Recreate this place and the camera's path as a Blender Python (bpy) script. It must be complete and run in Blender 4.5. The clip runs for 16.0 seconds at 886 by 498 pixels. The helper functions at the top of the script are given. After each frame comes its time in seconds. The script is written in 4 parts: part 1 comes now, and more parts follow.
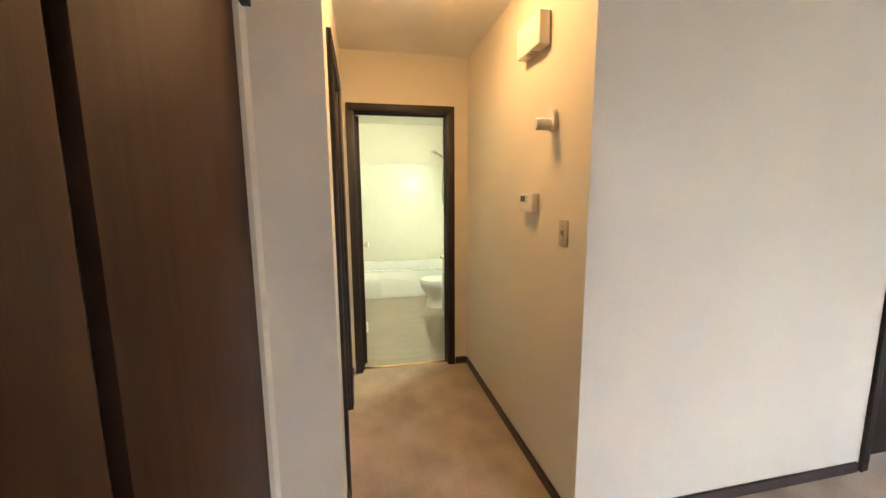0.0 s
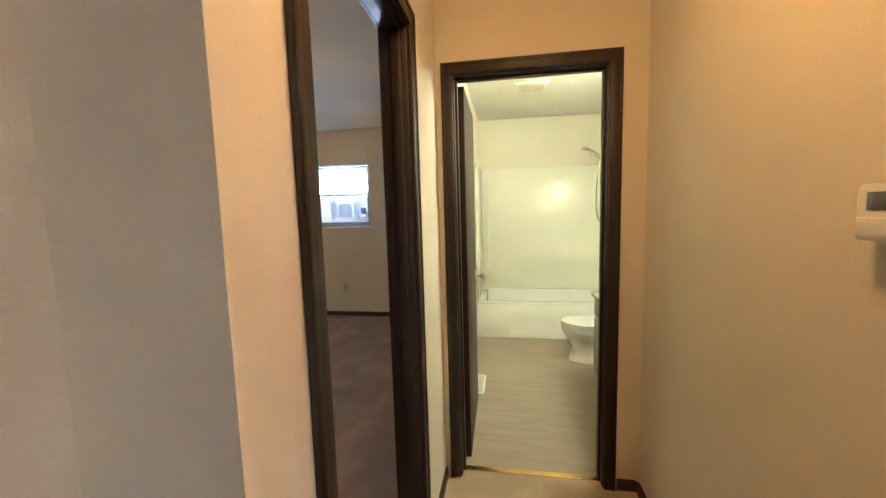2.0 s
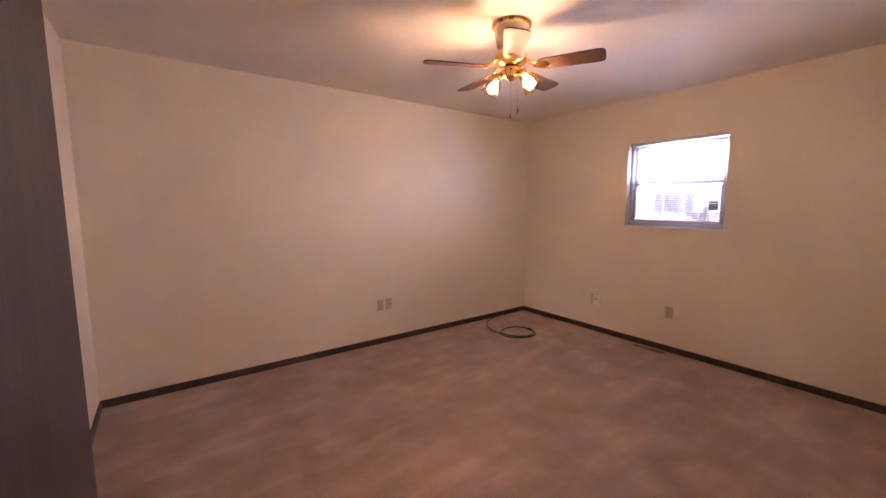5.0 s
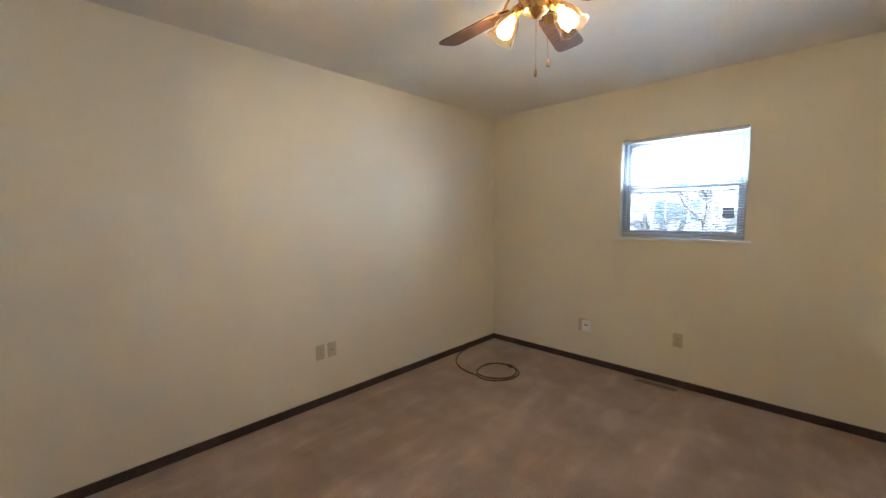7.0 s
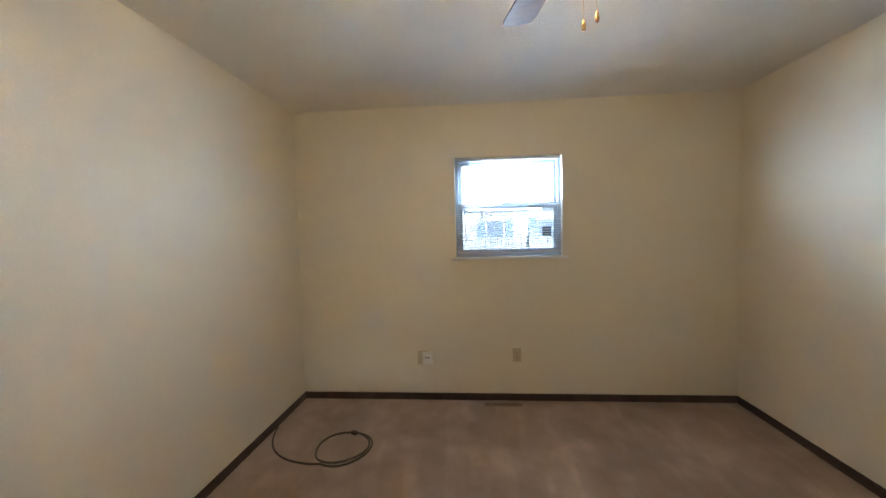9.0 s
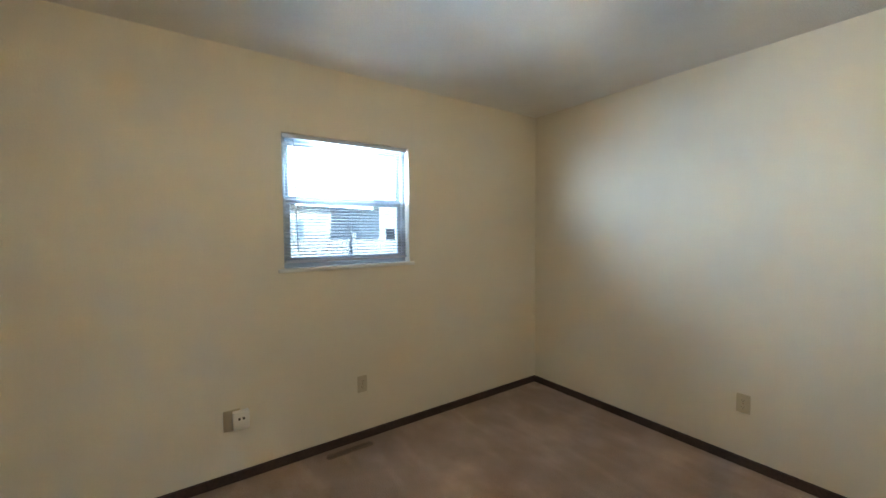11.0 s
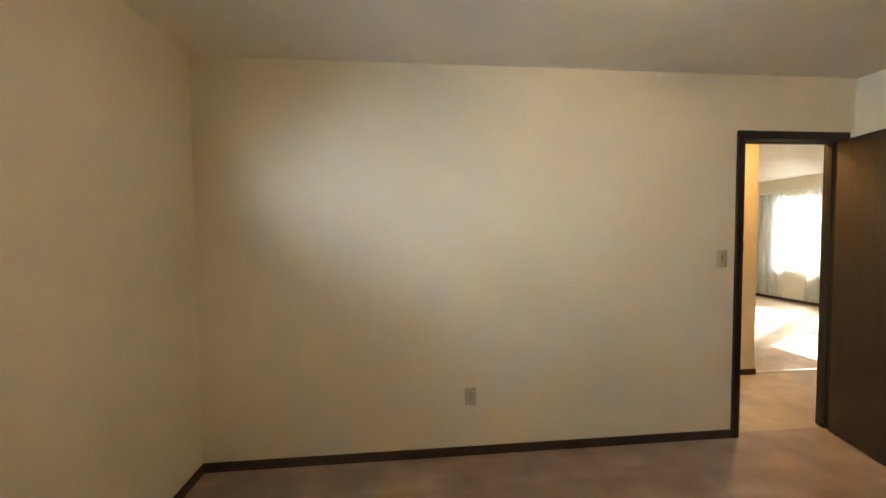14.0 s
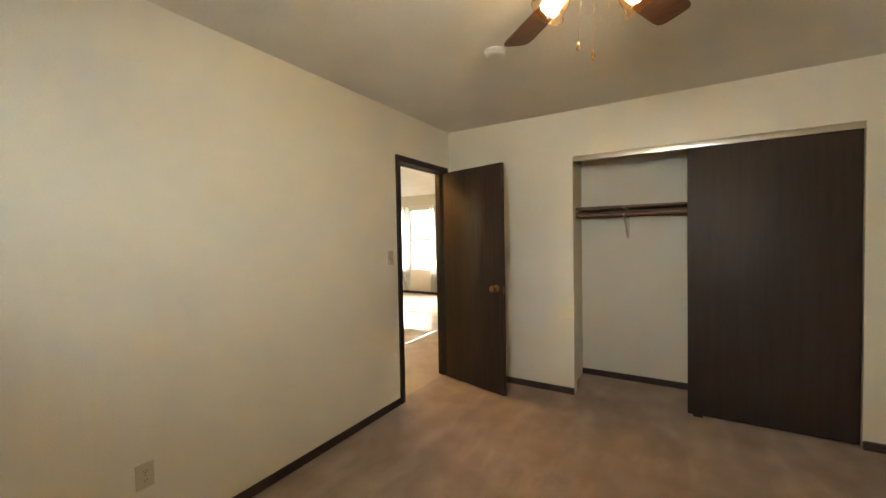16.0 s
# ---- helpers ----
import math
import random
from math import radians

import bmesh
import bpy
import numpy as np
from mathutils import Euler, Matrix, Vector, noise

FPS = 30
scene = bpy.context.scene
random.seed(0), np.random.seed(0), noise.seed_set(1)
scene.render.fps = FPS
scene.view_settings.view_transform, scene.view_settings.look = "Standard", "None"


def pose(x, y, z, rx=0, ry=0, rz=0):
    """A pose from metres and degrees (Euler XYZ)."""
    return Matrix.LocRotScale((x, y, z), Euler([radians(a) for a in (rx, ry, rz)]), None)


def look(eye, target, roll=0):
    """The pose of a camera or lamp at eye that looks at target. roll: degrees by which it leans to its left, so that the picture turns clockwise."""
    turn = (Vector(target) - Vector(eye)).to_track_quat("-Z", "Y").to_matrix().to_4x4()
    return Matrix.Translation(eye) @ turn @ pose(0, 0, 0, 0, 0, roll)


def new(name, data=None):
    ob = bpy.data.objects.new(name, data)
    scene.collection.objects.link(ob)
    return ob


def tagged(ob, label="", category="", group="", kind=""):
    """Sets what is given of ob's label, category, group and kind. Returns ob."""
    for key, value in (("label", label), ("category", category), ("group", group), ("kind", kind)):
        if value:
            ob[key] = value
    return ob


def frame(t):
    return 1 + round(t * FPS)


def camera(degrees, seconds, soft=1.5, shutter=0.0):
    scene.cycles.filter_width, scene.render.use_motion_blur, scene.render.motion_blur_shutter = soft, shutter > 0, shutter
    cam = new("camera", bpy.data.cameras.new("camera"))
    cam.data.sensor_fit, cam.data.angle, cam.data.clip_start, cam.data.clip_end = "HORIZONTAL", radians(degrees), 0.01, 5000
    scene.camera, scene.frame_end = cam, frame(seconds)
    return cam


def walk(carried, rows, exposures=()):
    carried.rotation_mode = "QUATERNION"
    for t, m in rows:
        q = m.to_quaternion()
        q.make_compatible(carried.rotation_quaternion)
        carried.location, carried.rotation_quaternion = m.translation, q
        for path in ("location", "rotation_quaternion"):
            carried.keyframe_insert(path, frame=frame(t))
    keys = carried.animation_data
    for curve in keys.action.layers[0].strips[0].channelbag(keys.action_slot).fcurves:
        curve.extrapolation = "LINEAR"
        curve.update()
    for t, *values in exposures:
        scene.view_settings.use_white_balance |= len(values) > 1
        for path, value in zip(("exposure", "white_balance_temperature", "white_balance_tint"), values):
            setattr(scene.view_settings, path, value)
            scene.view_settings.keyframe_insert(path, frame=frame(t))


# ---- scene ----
cam = camera(98.0, 16.0)
PATH = [
    (0, (-0.344, -0.758, 1.435), (0.069, 1.178, 1.148), -0.4),
    (0.5, (-0.298, -0.476, 1.427), (0.017, 1.482, 1.166), -2.2),
    (1, (-0.184, -0.202, 1.42), (-0.177, 1.778, 1.136), 0.0),
    (1.5, (-0.172, 0.087, 1.42), (-0.266, 2.07, 1.175), -1.4),
    (2, (-0.12, 0.371, 1.411), (-0.449, 2.332, 1.203), -1.6),
    (2.5, (-0.114, 0.634, 1.43), (-0.827, 2.486, 1.178), -0.1),
    (3, (-0.237, 0.868, 1.427), (-1.147, 2.633, 1.187), -1.7),
    (3.5, (-0.329, 1.043, 1.426), (-1.623, 2.555, 1.23), -0.0),
    (4, (-0.377, 1.172, 1.425), (-1.989, 2.333, 1.195), 0.0),
    (6.5, (-1.276, 1.59, 1.418), (-2.818, 2.85, 1.222), -1.2),
    (7, (-1.518, 1.721, 1.417), (-2.908, 3.148, 1.239), -0.5),
    (7.5, (-1.818, 1.788, 1.421), (-2.874, 3.472, 1.201), -1.3),
    (8, (-2.079, 1.921, 1.435), (-2.892, 3.737, 1.237), -1.2),
    (8.5, (-2.35, 1.973, 1.442), (-2.862, 3.902, 1.309), -1.4),
    (9, (-2.602, 2.015, 1.433), (-2.773, 4.006, 1.34), -1.5),
    (11.5, (-3.359, 3.022, 1.431), (-1.96, 4.448, 1.339), -0.8),
    (12, (-3.32, 3.258, 1.418), (-1.703, 4.432, 1.333), -1.2),
    (12.5, (-3.255, 3.474, 1.409), (-1.428, 4.287, 1.346), -0.2),
    (13, (-3.255, 3.696, 1.412), (-1.302, 4.114, 1.304), -0.8),
    (13.5, (-3.08, 3.849, 1.42), (-1.087, 3.982, 1.322), -0.8),
    (14, (-2.939, 4.0, 1.43), (-0.951, 3.801, 1.346), -0.5),
    (14.5, (-2.789, 4.242, 1.397), (-0.874, 3.679, 1.256), -2.0),
    (15, (-2.607, 4.26, 1.404), (-0.804, 3.401, 1.305), -2.2),
    (15.5, (-2.534, 4.216, 1.417), (-1.033, 2.896, 1.342), -1.2),
    (16, (-2.535, 4.321, 1.397), (-1.497, 2.612, 1.338), -1.1),
]
walk(cam, [(t, look(eye, target, roll)) for t, eye, target, roll in PATH],
     exposures=[(0.0, 3.25, 5450, 15), (1.3, 3.1, 6050, 14), (2.5, 2.85, 5500, 25), (3.0, 2.8, 5450, 36), (3.5, 2.95, 5600, 50), (4.2, 3.5, 7300, 74), (6.3, 3.6, 5800, 12), (9.2, 3.5, 5600, 9), (11.3, 3.5, 5400, 4), (12.5, 3.35, 6000, 8), (13.5, 3.4, 6750, 10), (15.0, 3.45, 6650, 5), (16.0, 3.45, 6800, 6)])

# ---- world, sun and exposure ----
SUN_TO = Vector((0.952, -1.571, 1.0)).normalized()
world = bpy.data.worlds.new("world")
scene.world = world
world.use_nodes = True
wn = world.node_tree
sky = wn.nodes.new("ShaderNodeTexSky")
sky.sky_type = "NISHITA"
sky.sun_disc = False
sky.sun_elevation = math.asin(SUN_TO.z)
sky.sun_rotation = math.atan2(SUN_TO.x, SUN_TO.y)
wn.links.new(sky.outputs[0], wn.nodes["Background"].inputs[0])
wn.nodes["Background"].inputs[1].default_value = 0.15
sun = new("sun", bpy.data.lights.new("sun", "SUN"))
sun.data.energy, sun.data.angle, sun.data.color = 3.4, radians(0.5), (1.0, 0.95, 0.88)
sun.matrix_world = look((3, -9, 6), Vector((3, -9, 6)) - SUN_TO)
# added area lamp behind the bedroom window's upper sash, in place of sky light
sky_lamp = new("window_skylight", bpy.data.lights.new("window_skylight", "AREA"))
sky_lamp.data.shape, sky_lamp.data.size, sky_lamp.data.size_y = "RECTANGLE", 0.745, 0.31
sky_lamp.data.energy, sky_lamp.data.color = 3.9, (0.74, 0.87, 1.0)
sky_lamp.matrix_world = look((-2.3315, 5.46, 1.76), (-1.2, 3.0, 1.60))
BULB, HALL_LAMP, VANITY_LAMP = 22.5, 7.8, 27.0
WARM, HALL_WARM, BATH_WHITE = (1.0, 0.72, 0.40), (1.0, 0.53, 0.17), (0.96, 1.0, 0.66)


# ---- materials ----
def mat(name, color, rough=0.6, metal=0.0, var=0.12, scale=6.0, fine=120.0, bump=0.15, dist=0.002, spec=0.5, stretch=None, coat=0.0, dark=None):
    """A surface with colour variation at two scales and a fine relief; sizes are per metre."""
    m = bpy.data.materials.new(name)
    m.use_nodes = True
    n, l = m.node_tree.nodes, m.node_tree.links
    b = n["Principled BSDF"]
    b.inputs["Roughness"].default_value, b.inputs["Metallic"].default_value = rough, metal
    b.inputs["Specular IOR Level"].default_value = spec
    b.inputs["Coat Weight"].default_value = coat
    co = n.new("ShaderNodeTexCoord")
    src = co.outputs["Object"]
    if stretch:
        mp = n.new("ShaderNodeMapping")
        mp.inputs["Scale"].default_value = stretch
        l.new(src, mp.inputs["Vector"])
        src = mp.outputs[0]
    big, small = n.new("ShaderNodeTexNoise"), n.new("ShaderNodeTexNoise")
    big.inputs["Scale"].default_value, small.inputs["Scale"].default_value = scale, fine
    big.inputs["Detail"].default_value, small.inputs["Detail"].default_value = 4, 3
    l.new(src, big.inputs["Vector"]), l.new(src, small.inputs["Vector"])
    mixn = n.new("ShaderNodeMath")
    mixn.operation = "MULTIPLY_ADD"
    mixn.inputs[1].default_value = 0.45
    l.new(small.outputs["Fac"], mixn.inputs[0])
    half = n.new("ShaderNodeMath")
    half.operation = "MULTIPLY"
    half.inputs[1].default_value = 0.55
    l.new(big.outputs["Fac"], half.inputs[0]), l.new(half.outputs[0], mixn.inputs[2])
    ramp = n.new("ShaderNodeValToRGB")
    d = dark or [c * (1 - 2 * var) for c in color]
    h = [min(1, c * (1 + var)) for c in color]
    ramp.color_ramp.elements[0].position, ramp.color_ramp.elements[1].position = 0.3, 0.7
    ramp.color_ramp.elements[0].color, ramp.color_ramp.elements[1].color = (*d, 1), (*h, 1)
    l.new(mixn.outputs[0], ramp.inputs[0]), l.new(ramp.outputs[0], b.inputs["Base Color"])
    if bump:
        bp = n.new("ShaderNodeBump")
        bp.inputs["Strength"].default_value, bp.inputs["Distance"].default_value = bump, dist
        l.new(small.outputs["Fac"], bp.inputs["Height"]), l.new(bp.outputs[0], b.inputs["Normal"])
    return m


def carpet_mat(name, color, stroke):
    """Cut-pile carpet: tufts, soft trodden patches and long vacuum strokes."""
    m = mat(name, color, rough=0.95, var=0.15, scale=5, fine=110, bump=1.0, dist=0.006, spec=0.1)
    n, l = m.node_tree.nodes, m.node_tree.links
    b = n["Principled BSDF"]
    b.inputs["Sheen Weight"].default_value, b.inputs["Sheen Roughness"].default_value = 0.25, 0.5
    co = n.new("ShaderNodeTexCoord")
    mp = n.new("ShaderNodeMapping")
    mp.inputs["Scale"].default_value = (1.0, 0.75, 1)
    mp.inputs["Rotation"].default_value = (0, 0, 0.12)
    st = n.new("ShaderNodeTexNoise")
    st.inputs["Scale"].default_value, st.inputs["Detail"].default_value = 2.6, 7
    l.new(co.outputs["Object"], mp.inputs[0]), l.new(mp.outputs[0], st.inputs["Vector"])
    r = n.new("ShaderNodeValToRGB")
    r.color_ramp.elements[0].position, r.color_ramp.elements[1].position = 0.42, 0.62
    r.color_ramp.elements[0].color, r.color_ramp.elements[1].color = (0.88, 0.87, 0.86, 1), (1.10, 1.10, 1.10, 1)
    l.new(st.outputs["Fac"], r.inputs[0])
    mul = n.new("ShaderNodeMixRGB")
    mul.blend_type, mul.inputs[0].default_value = "MULTIPLY", 1.0
    old = b.inputs["Base Color"].links[0].from_socket
    l.new(old, mul.inputs[1]), l.new(r.outputs[0], mul.inputs[2])
    # narrow strokes where the pile was brushed the other way
    mp2 = n.new("ShaderNodeMapping")
    mp2.inputs["Scale"].default_value = (6.5, 1.7, 1)
    mp2.inputs["Rotation"].default_value = (0, 0, -0.10)
    sk = n.new("ShaderNodeTexNoise")
    sk.inputs["Scale"].default_value, sk.inputs["Detail"].default_value = 1.3, 3
    sk.inputs["Distortion"].default_value = 0.35
    l.new(co.outputs["Object"], mp2.inputs[0]), l.new(mp2.outputs[0], sk.inputs["Vector"])
    r2 = n.new("ShaderNodeValToRGB")
    r2.color_ramp.elements[0].position, r2.color_ramp.elements[1].position = 0.50, 0.64
    r2.color_ramp.elements[0].color, r2.color_ramp.elements[1].color = (0.98, 0.98, 0.98, 1), (1 + stroke, 1 + stroke, 1 + stroke, 1)
    l.new(sk.outputs["Fac"], r2.inputs[0])
    mul2 = n.new("ShaderNodeMixRGB")
    mul2.blend_type, mul2.inputs[0].default_value = "MULTIPLY", 1.0
    l.new(mul.outputs[0], mul2.inputs[1]), l.new(r2.outputs[0], mul2.inputs[2]), l.new(mul2.outputs[0], b.inputs["Base Color"])
    return m


def piece_mat(m, amount=0.25):
    """Lets each piece differ a little in tone."""
    n, l = m.node_tree.nodes, m.node_tree.links
    b = n["Principled BSDF"]
    info = n.new("ShaderNodeObjectInfo")
    mr = n.new("ShaderNodeMapRange")
    mr.inputs["To Min"].default_value, mr.inputs["To Max"].default_value = 1 - amount, 1 + amount
    l.new(info.outputs["Random"], mr.inputs["Value"])
    hsv = n.new("ShaderNodeHueSaturation")
    old = b.inputs["Base Color"].links[0].from_socket
    l.new(old, hsv.inputs["Color"]), l.new(mr.outputs[0], hsv.inputs["Value"]), l.new(hsv.outputs[0], b.inputs["Base Color"])
    return m


def glow(name, color, strength):
    m = bpy.data.materials.new(name)
    m.use_nodes = True
    b = m.node_tree.nodes["Principled BSDF"]
    b.inputs["Base Color"].default_value = (*color, 1)
    b.inputs["Emission Color"].default_value = (*color, 1)
    b.inputs["Emission Strength"].default_value = strength
    return m


def glass_mat(name, color=(1, 1, 1), rough=0.0):
    m = bpy.data.materials.new(name)
    m.use_nodes = True
    b = m.node_tree.nodes["Principled BSDF"]
    b.inputs["Base Color"].default_value = (*color, 1)
    b.inputs["Transmission Weight"].default_value = 1.0
    b.inputs["Roughness"].default_value = rough
    b.inputs["IOR"].default_value = 1.45
    return m


PAINT = mat("wall paint", (0.77, 0.71, 0.575), rough=0.52, var=0.025, scale=1.2, fine=150, bump=0.4, dist=0.002, spec=0.4)
CEIL = mat("sprayed ceiling", (0.82, 0.79, 0.72), rough=0.95, var=0.05, scale=2.0, fine=150, bump=0.8, dist=0.006, spec=0.15)
HALL_CARPET = carpet_mat("beige carpet pile", (0.52, 0.405, 0.285), 0.03)
CARPET = carpet_mat("carpet pile", (0.375, 0.272, 0.208), 0.12)
TRIM = mat("dark stained trim", (0.024, 0.015, 0.012), rough=0.45, var=0.3, scale=5, fine=60, bump=0.12, stretch=(6, 6, 0.6))
BASE = mat("dark stained baseboard", (0.062, 0.038, 0.031), rough=0.45, var=0.3, scale=5, fine=60, bump=0.12)
DOOR = mat("dark veneer", (0.036, 0.020, 0.014), rough=0.58, var=0.28, scale=4, fine=46, bump=0.1, stretch=(9, 9, 0.45))
SLIDER = mat("brown closet veneer", (0.048, 0.020, 0.009), rough=0.6, var=0.25, scale=3, fine=50, bump=0.08, stretch=(8, 8, 0.4), spec=0.3)
BLACKISH = mat("shadowed recess", (0.02, 0.016, 0.014), rough=0.7, var=0.2)
WHITE = mat("white enamel", (0.80, 0.79, 0.75), rough=0.35, var=0.03, bump=0.03)
VINYL = mat("white window vinyl", (0.74, 0.76, 0.78), rough=0.4, var=0.04, bump=0.03)
# window grey, darkened and blued for the frame's shade against the sky
SASH = mat("shade-toned window grey", (0.42, 0.47, 0.53), rough=0.42, var=0.06, bump=0.03)
SLAT = mat("white blind slat", (0.60, 0.62, 0.64), rough=0.45, var=0.04, bump=0.0)
IVORY = mat("ivory plastic", (0.54, 0.47, 0.32), rough=0.35, var=0.04, bump=0.02)
PLASTIC = mat("off-white plastic", (0.78, 0.75, 0.68), rough=0.4, var=0.04, bump=0.02)
GREY_LCD = mat("grey display", (0.11, 0.12, 0.11), rough=0.2, var=0.05, bump=0)
SLOT = mat("dark slot", (0.03, 0.03, 0.03), rough=0.6, var=0.05, bump=0)
BRASS = mat("polished brass", (0.80, 0.52, 0.20), rough=0.2, metal=1, var=0.08, bump=0.03)
BRONZE = mat("aged brass knob", (0.30, 0.19, 0.09), rough=0.33, metal=1, var=0.2, bump=0.05)
CHROME = mat("chrome", (0.75, 0.76, 0.77), rough=0.12, metal=1, var=0.04, bump=0.0)
ALU = mat("satin aluminium", (0.72, 0.68, 0.60), rough=0.32, metal=1, var=0.06, bump=0.04, stretch=(1, 8, 8))
BLADE = mat("walnut fan blade", (0.10, 0.048, 0.028), rough=0.45, var=0.3, scale=6, fine=50, bump=0.08, stretch=(0.6, 8, 8))
HOUSING = mat("cream fan housing", (0.72, 0.62, 0.48), rough=0.25, var=0.05, bump=0.02)
SHELF = mat("stained pine shelf", (0.22, 0.11, 0.055), rough=0.5, var=0.25, scale=5, fine=50, bump=0.1, stretch=(0.6, 8, 8))
PORCELAIN = mat("white porcelain", (0.82, 0.82, 0.78), rough=0.12, var=0.02, bump=0.0)
ACRYLIC = mat("glossy tub surround", (0.82, 0.80, 0.68), spec=0.4, rough=0.2, var=0.02, scale=2, bump=0.03, fine=14, dist=0.003)
VANITY = mat("taupe vanity laminate", (0.36, 0.32, 0.26), rough=0.45, var=0.1, stretch=(6, 6, 0.6))
COUNTER = mat("cream cultured marble", (0.72, 0.63, 0.42), rough=0.2, var=0.08, scale=9, bump=0)
PLANK = piece_mat(mat("grey-brown vinyl plank", (0.33, 0.27, 0.205), rough=0.42, var=0.10, scale=3, fine=30, bump=0.05, stretch=(0.7, 5, 1)), 0.035)
SUBFLOOR = mat("floor underlay", (0.24, 0.20, 0.16), rough=0.8)
CORD = mat("brown cord", (0.055, 0.035, 0.022), rough=0.55, var=0.15, bump=0.05)
VENT = mat("brown painted vent", (0.20, 0.125, 0.09), rough=0.4, var=0.2)
FABRIC = mat("grey sticker", (0.16, 0.18, 0.22), rough=0.5, var=0.05)
SIDING = mat("pale siding", (0.56, 0.59, 0.62), rough=0.6, var=0.06, scale=1.0)
ROOF = mat("pale shingle", (0.30, 0.30, 0.31), rough=0.9, var=0.25, scale=3, fine=30, bump=0.5)
HOUSE_GLASS = mat("house window glass", (0.18, 0.22, 0.26), rough=0.08, var=0.1, bump=0)
SHUTTER = mat("slate blue shutter", (0.16, 0.22, 0.28), rough=0.6, var=0.1)
FENCE = mat("weathered pale fence", (0.42, 0.42, 0.40), rough=0.8, var=0.15, stretch=(6, 6, 0.8))
# grey bark, colour lightened to imitate window glare veiling the tree
BARK = mat("glare-paled bark", (0.40, 0.39, 0.37), rough=0.9, var=0.3, scale=8, fine=50, bump=0.8, dist=0.01)
GRASS = mat("dry winter lawn", (0.20, 0.19, 0.10), rough=0.95, var=0.3, scale=0.8, fine=40, bump=0.6, dist=0.02)
GLASS = glass_mat("window glass", (0.86, 0.94, 1.0))
AMBER = glass_mat("amber glass", (1.0, 0.80, 0.50), 0.04)
BULB_GLOW = glow("lit bulb", WARM, BULB)
HALL_GLOW = glow("lit hall diffuser", HALL_WARM, HALL_LAMP)
VANITY_GLOW = glow("lit vanity globe", BATH_WHITE, VANITY_LAMP)

sheer = bpy.data.materials.new("sheer curtain")
sheer.use_nodes = True
sn, sl = sheer.node_tree.nodes, sheer.node_tree.links
sn.remove(sn["Principled BSDF"])
s_d, s_t, s_p = sn.new("ShaderNodeBsdfDiffuse"), sn.new("ShaderNodeBsdfTranslucent"), sn.new("ShaderNodeBsdfTransparent")
s_d.inputs[0].default_value = s_t.inputs[0].default_value = (0.8, 0.8, 0.78, 1)
s_m, s_n = sn.new("ShaderNodeMixShader"), sn.new("ShaderNodeMixShader")
s_m.inputs[0].default_value, s_n.inputs[0].default_value = 0.55, 0.3
sl.new(s_d.outputs[0], s_m.inputs[1]), sl.new(s_t.outputs[0], s_m.inputs[2])
sl.new(s_m.outputs[0], s_n.inputs[1]), sl.new(s_p.outputs[0], s_n.inputs[2])
sl.new(s_n.outputs[0], sn["Material Output"].inputs[0])


# ---- builders ----
def box(bm, x0, x1, y0, y1, z0, z1, bevel=0.0):
    v = bmesh.ops.create_cube(bm, size=1)["verts"]
    bmesh.ops.scale(bm, vec=(x1 - x0, y1 - y0, z1 - z0), verts=v)
    bmesh.ops.translate(bm, vec=((x0 + x1) / 2, (y0 + y1) / 2, (z0 + z1) / 2), verts=v)
    if bevel:
        e = list({e for q in v for e in q.link_edges})
        bmesh.ops.bevel(bm, geom=e, offset=bevel, segments=2, affect="EDGES", profile=0.5)
    return bm


def boxed(*dims, bevel=0.0):
    return box(bmesh.new(), *dims, bevel=bevel)


def lathe(bm, prof, steps=28, m=None):
    """Turns a profile of (radius, height) about z, then places it by m."""
    m = m or Matrix()
    rings = []
    for r, z in prof:
        rings.append([bm.verts.new(m @ Vector((r * math.cos(a), r * math.sin(a), z))) for a in [2 * math.pi * i / steps for i in range(steps)]])
    for a, b in zip(rings, rings[1:]):
        for i in range(steps):
            bm.faces.new((a[i], a[(i + 1) % steps], b[(i + 1) % steps], b[i]))
    for ring, rz in ((rings[0], prof[0]), (rings[-1], prof[-1])):
        if rz[0] > 1e-4:
            bm.faces.new(ring)
    bmesh.ops.recalc_face_normals(bm, faces=bm.faces)
    return bm


def lathed(prof, steps=28, m=None):
    return lathe(bmesh.new(), prof, steps, m)


def shell(prof, steps=28, m=None, t=0.002):
    """A thin-walled turned vessel, open at its end."""
    return lathed(prof + [(max(r - t, 0.0005), z) for r, z in reversed(prof)], steps, m)


def tube(bm, pts, r, steps=8, taper=None):
    """A round bar along points."""
    pts = [Vector(p) for p in pts]
    rings, up = [], None
    for i, p in enumerate(pts):
        d = (pts[min(i + 1, len(pts) - 1)] - pts[max(i - 1, 0)]).normalized()
        if up is None or abs(up.dot(d)) > 0.95:
            up = Vector((0, 0, 1)) if abs(d.z) < 0.9 else Vector((1, 0, 0))
        s = d.cross(up).normalized()
        up = s.cross(d).normalized()
        rr = r if taper is None else r + (taper - r) * i / (len(pts) - 1)
        rings.append([bm.verts.new(p + rr * (math.cos(a) * s + math.sin(a) * up)) for a in [2 * math.pi * k / steps for k in range(steps)]])
    for a, b in zip(rings, rings[1:]):
        for i in range(steps):
            bm.faces.new((a[i], a[(i + 1) % steps], b[(i + 1) % steps], b[i]))
    bm.faces.new(rings[0]), bm.faces.new(rings[-1])
    bmesh.ops.recalc_face_normals(bm, faces=bm.faces)
    return bm


def tubed(pts, r, steps=8, taper=None):
    return tube(bmesh.new(), pts, r, steps, taper)


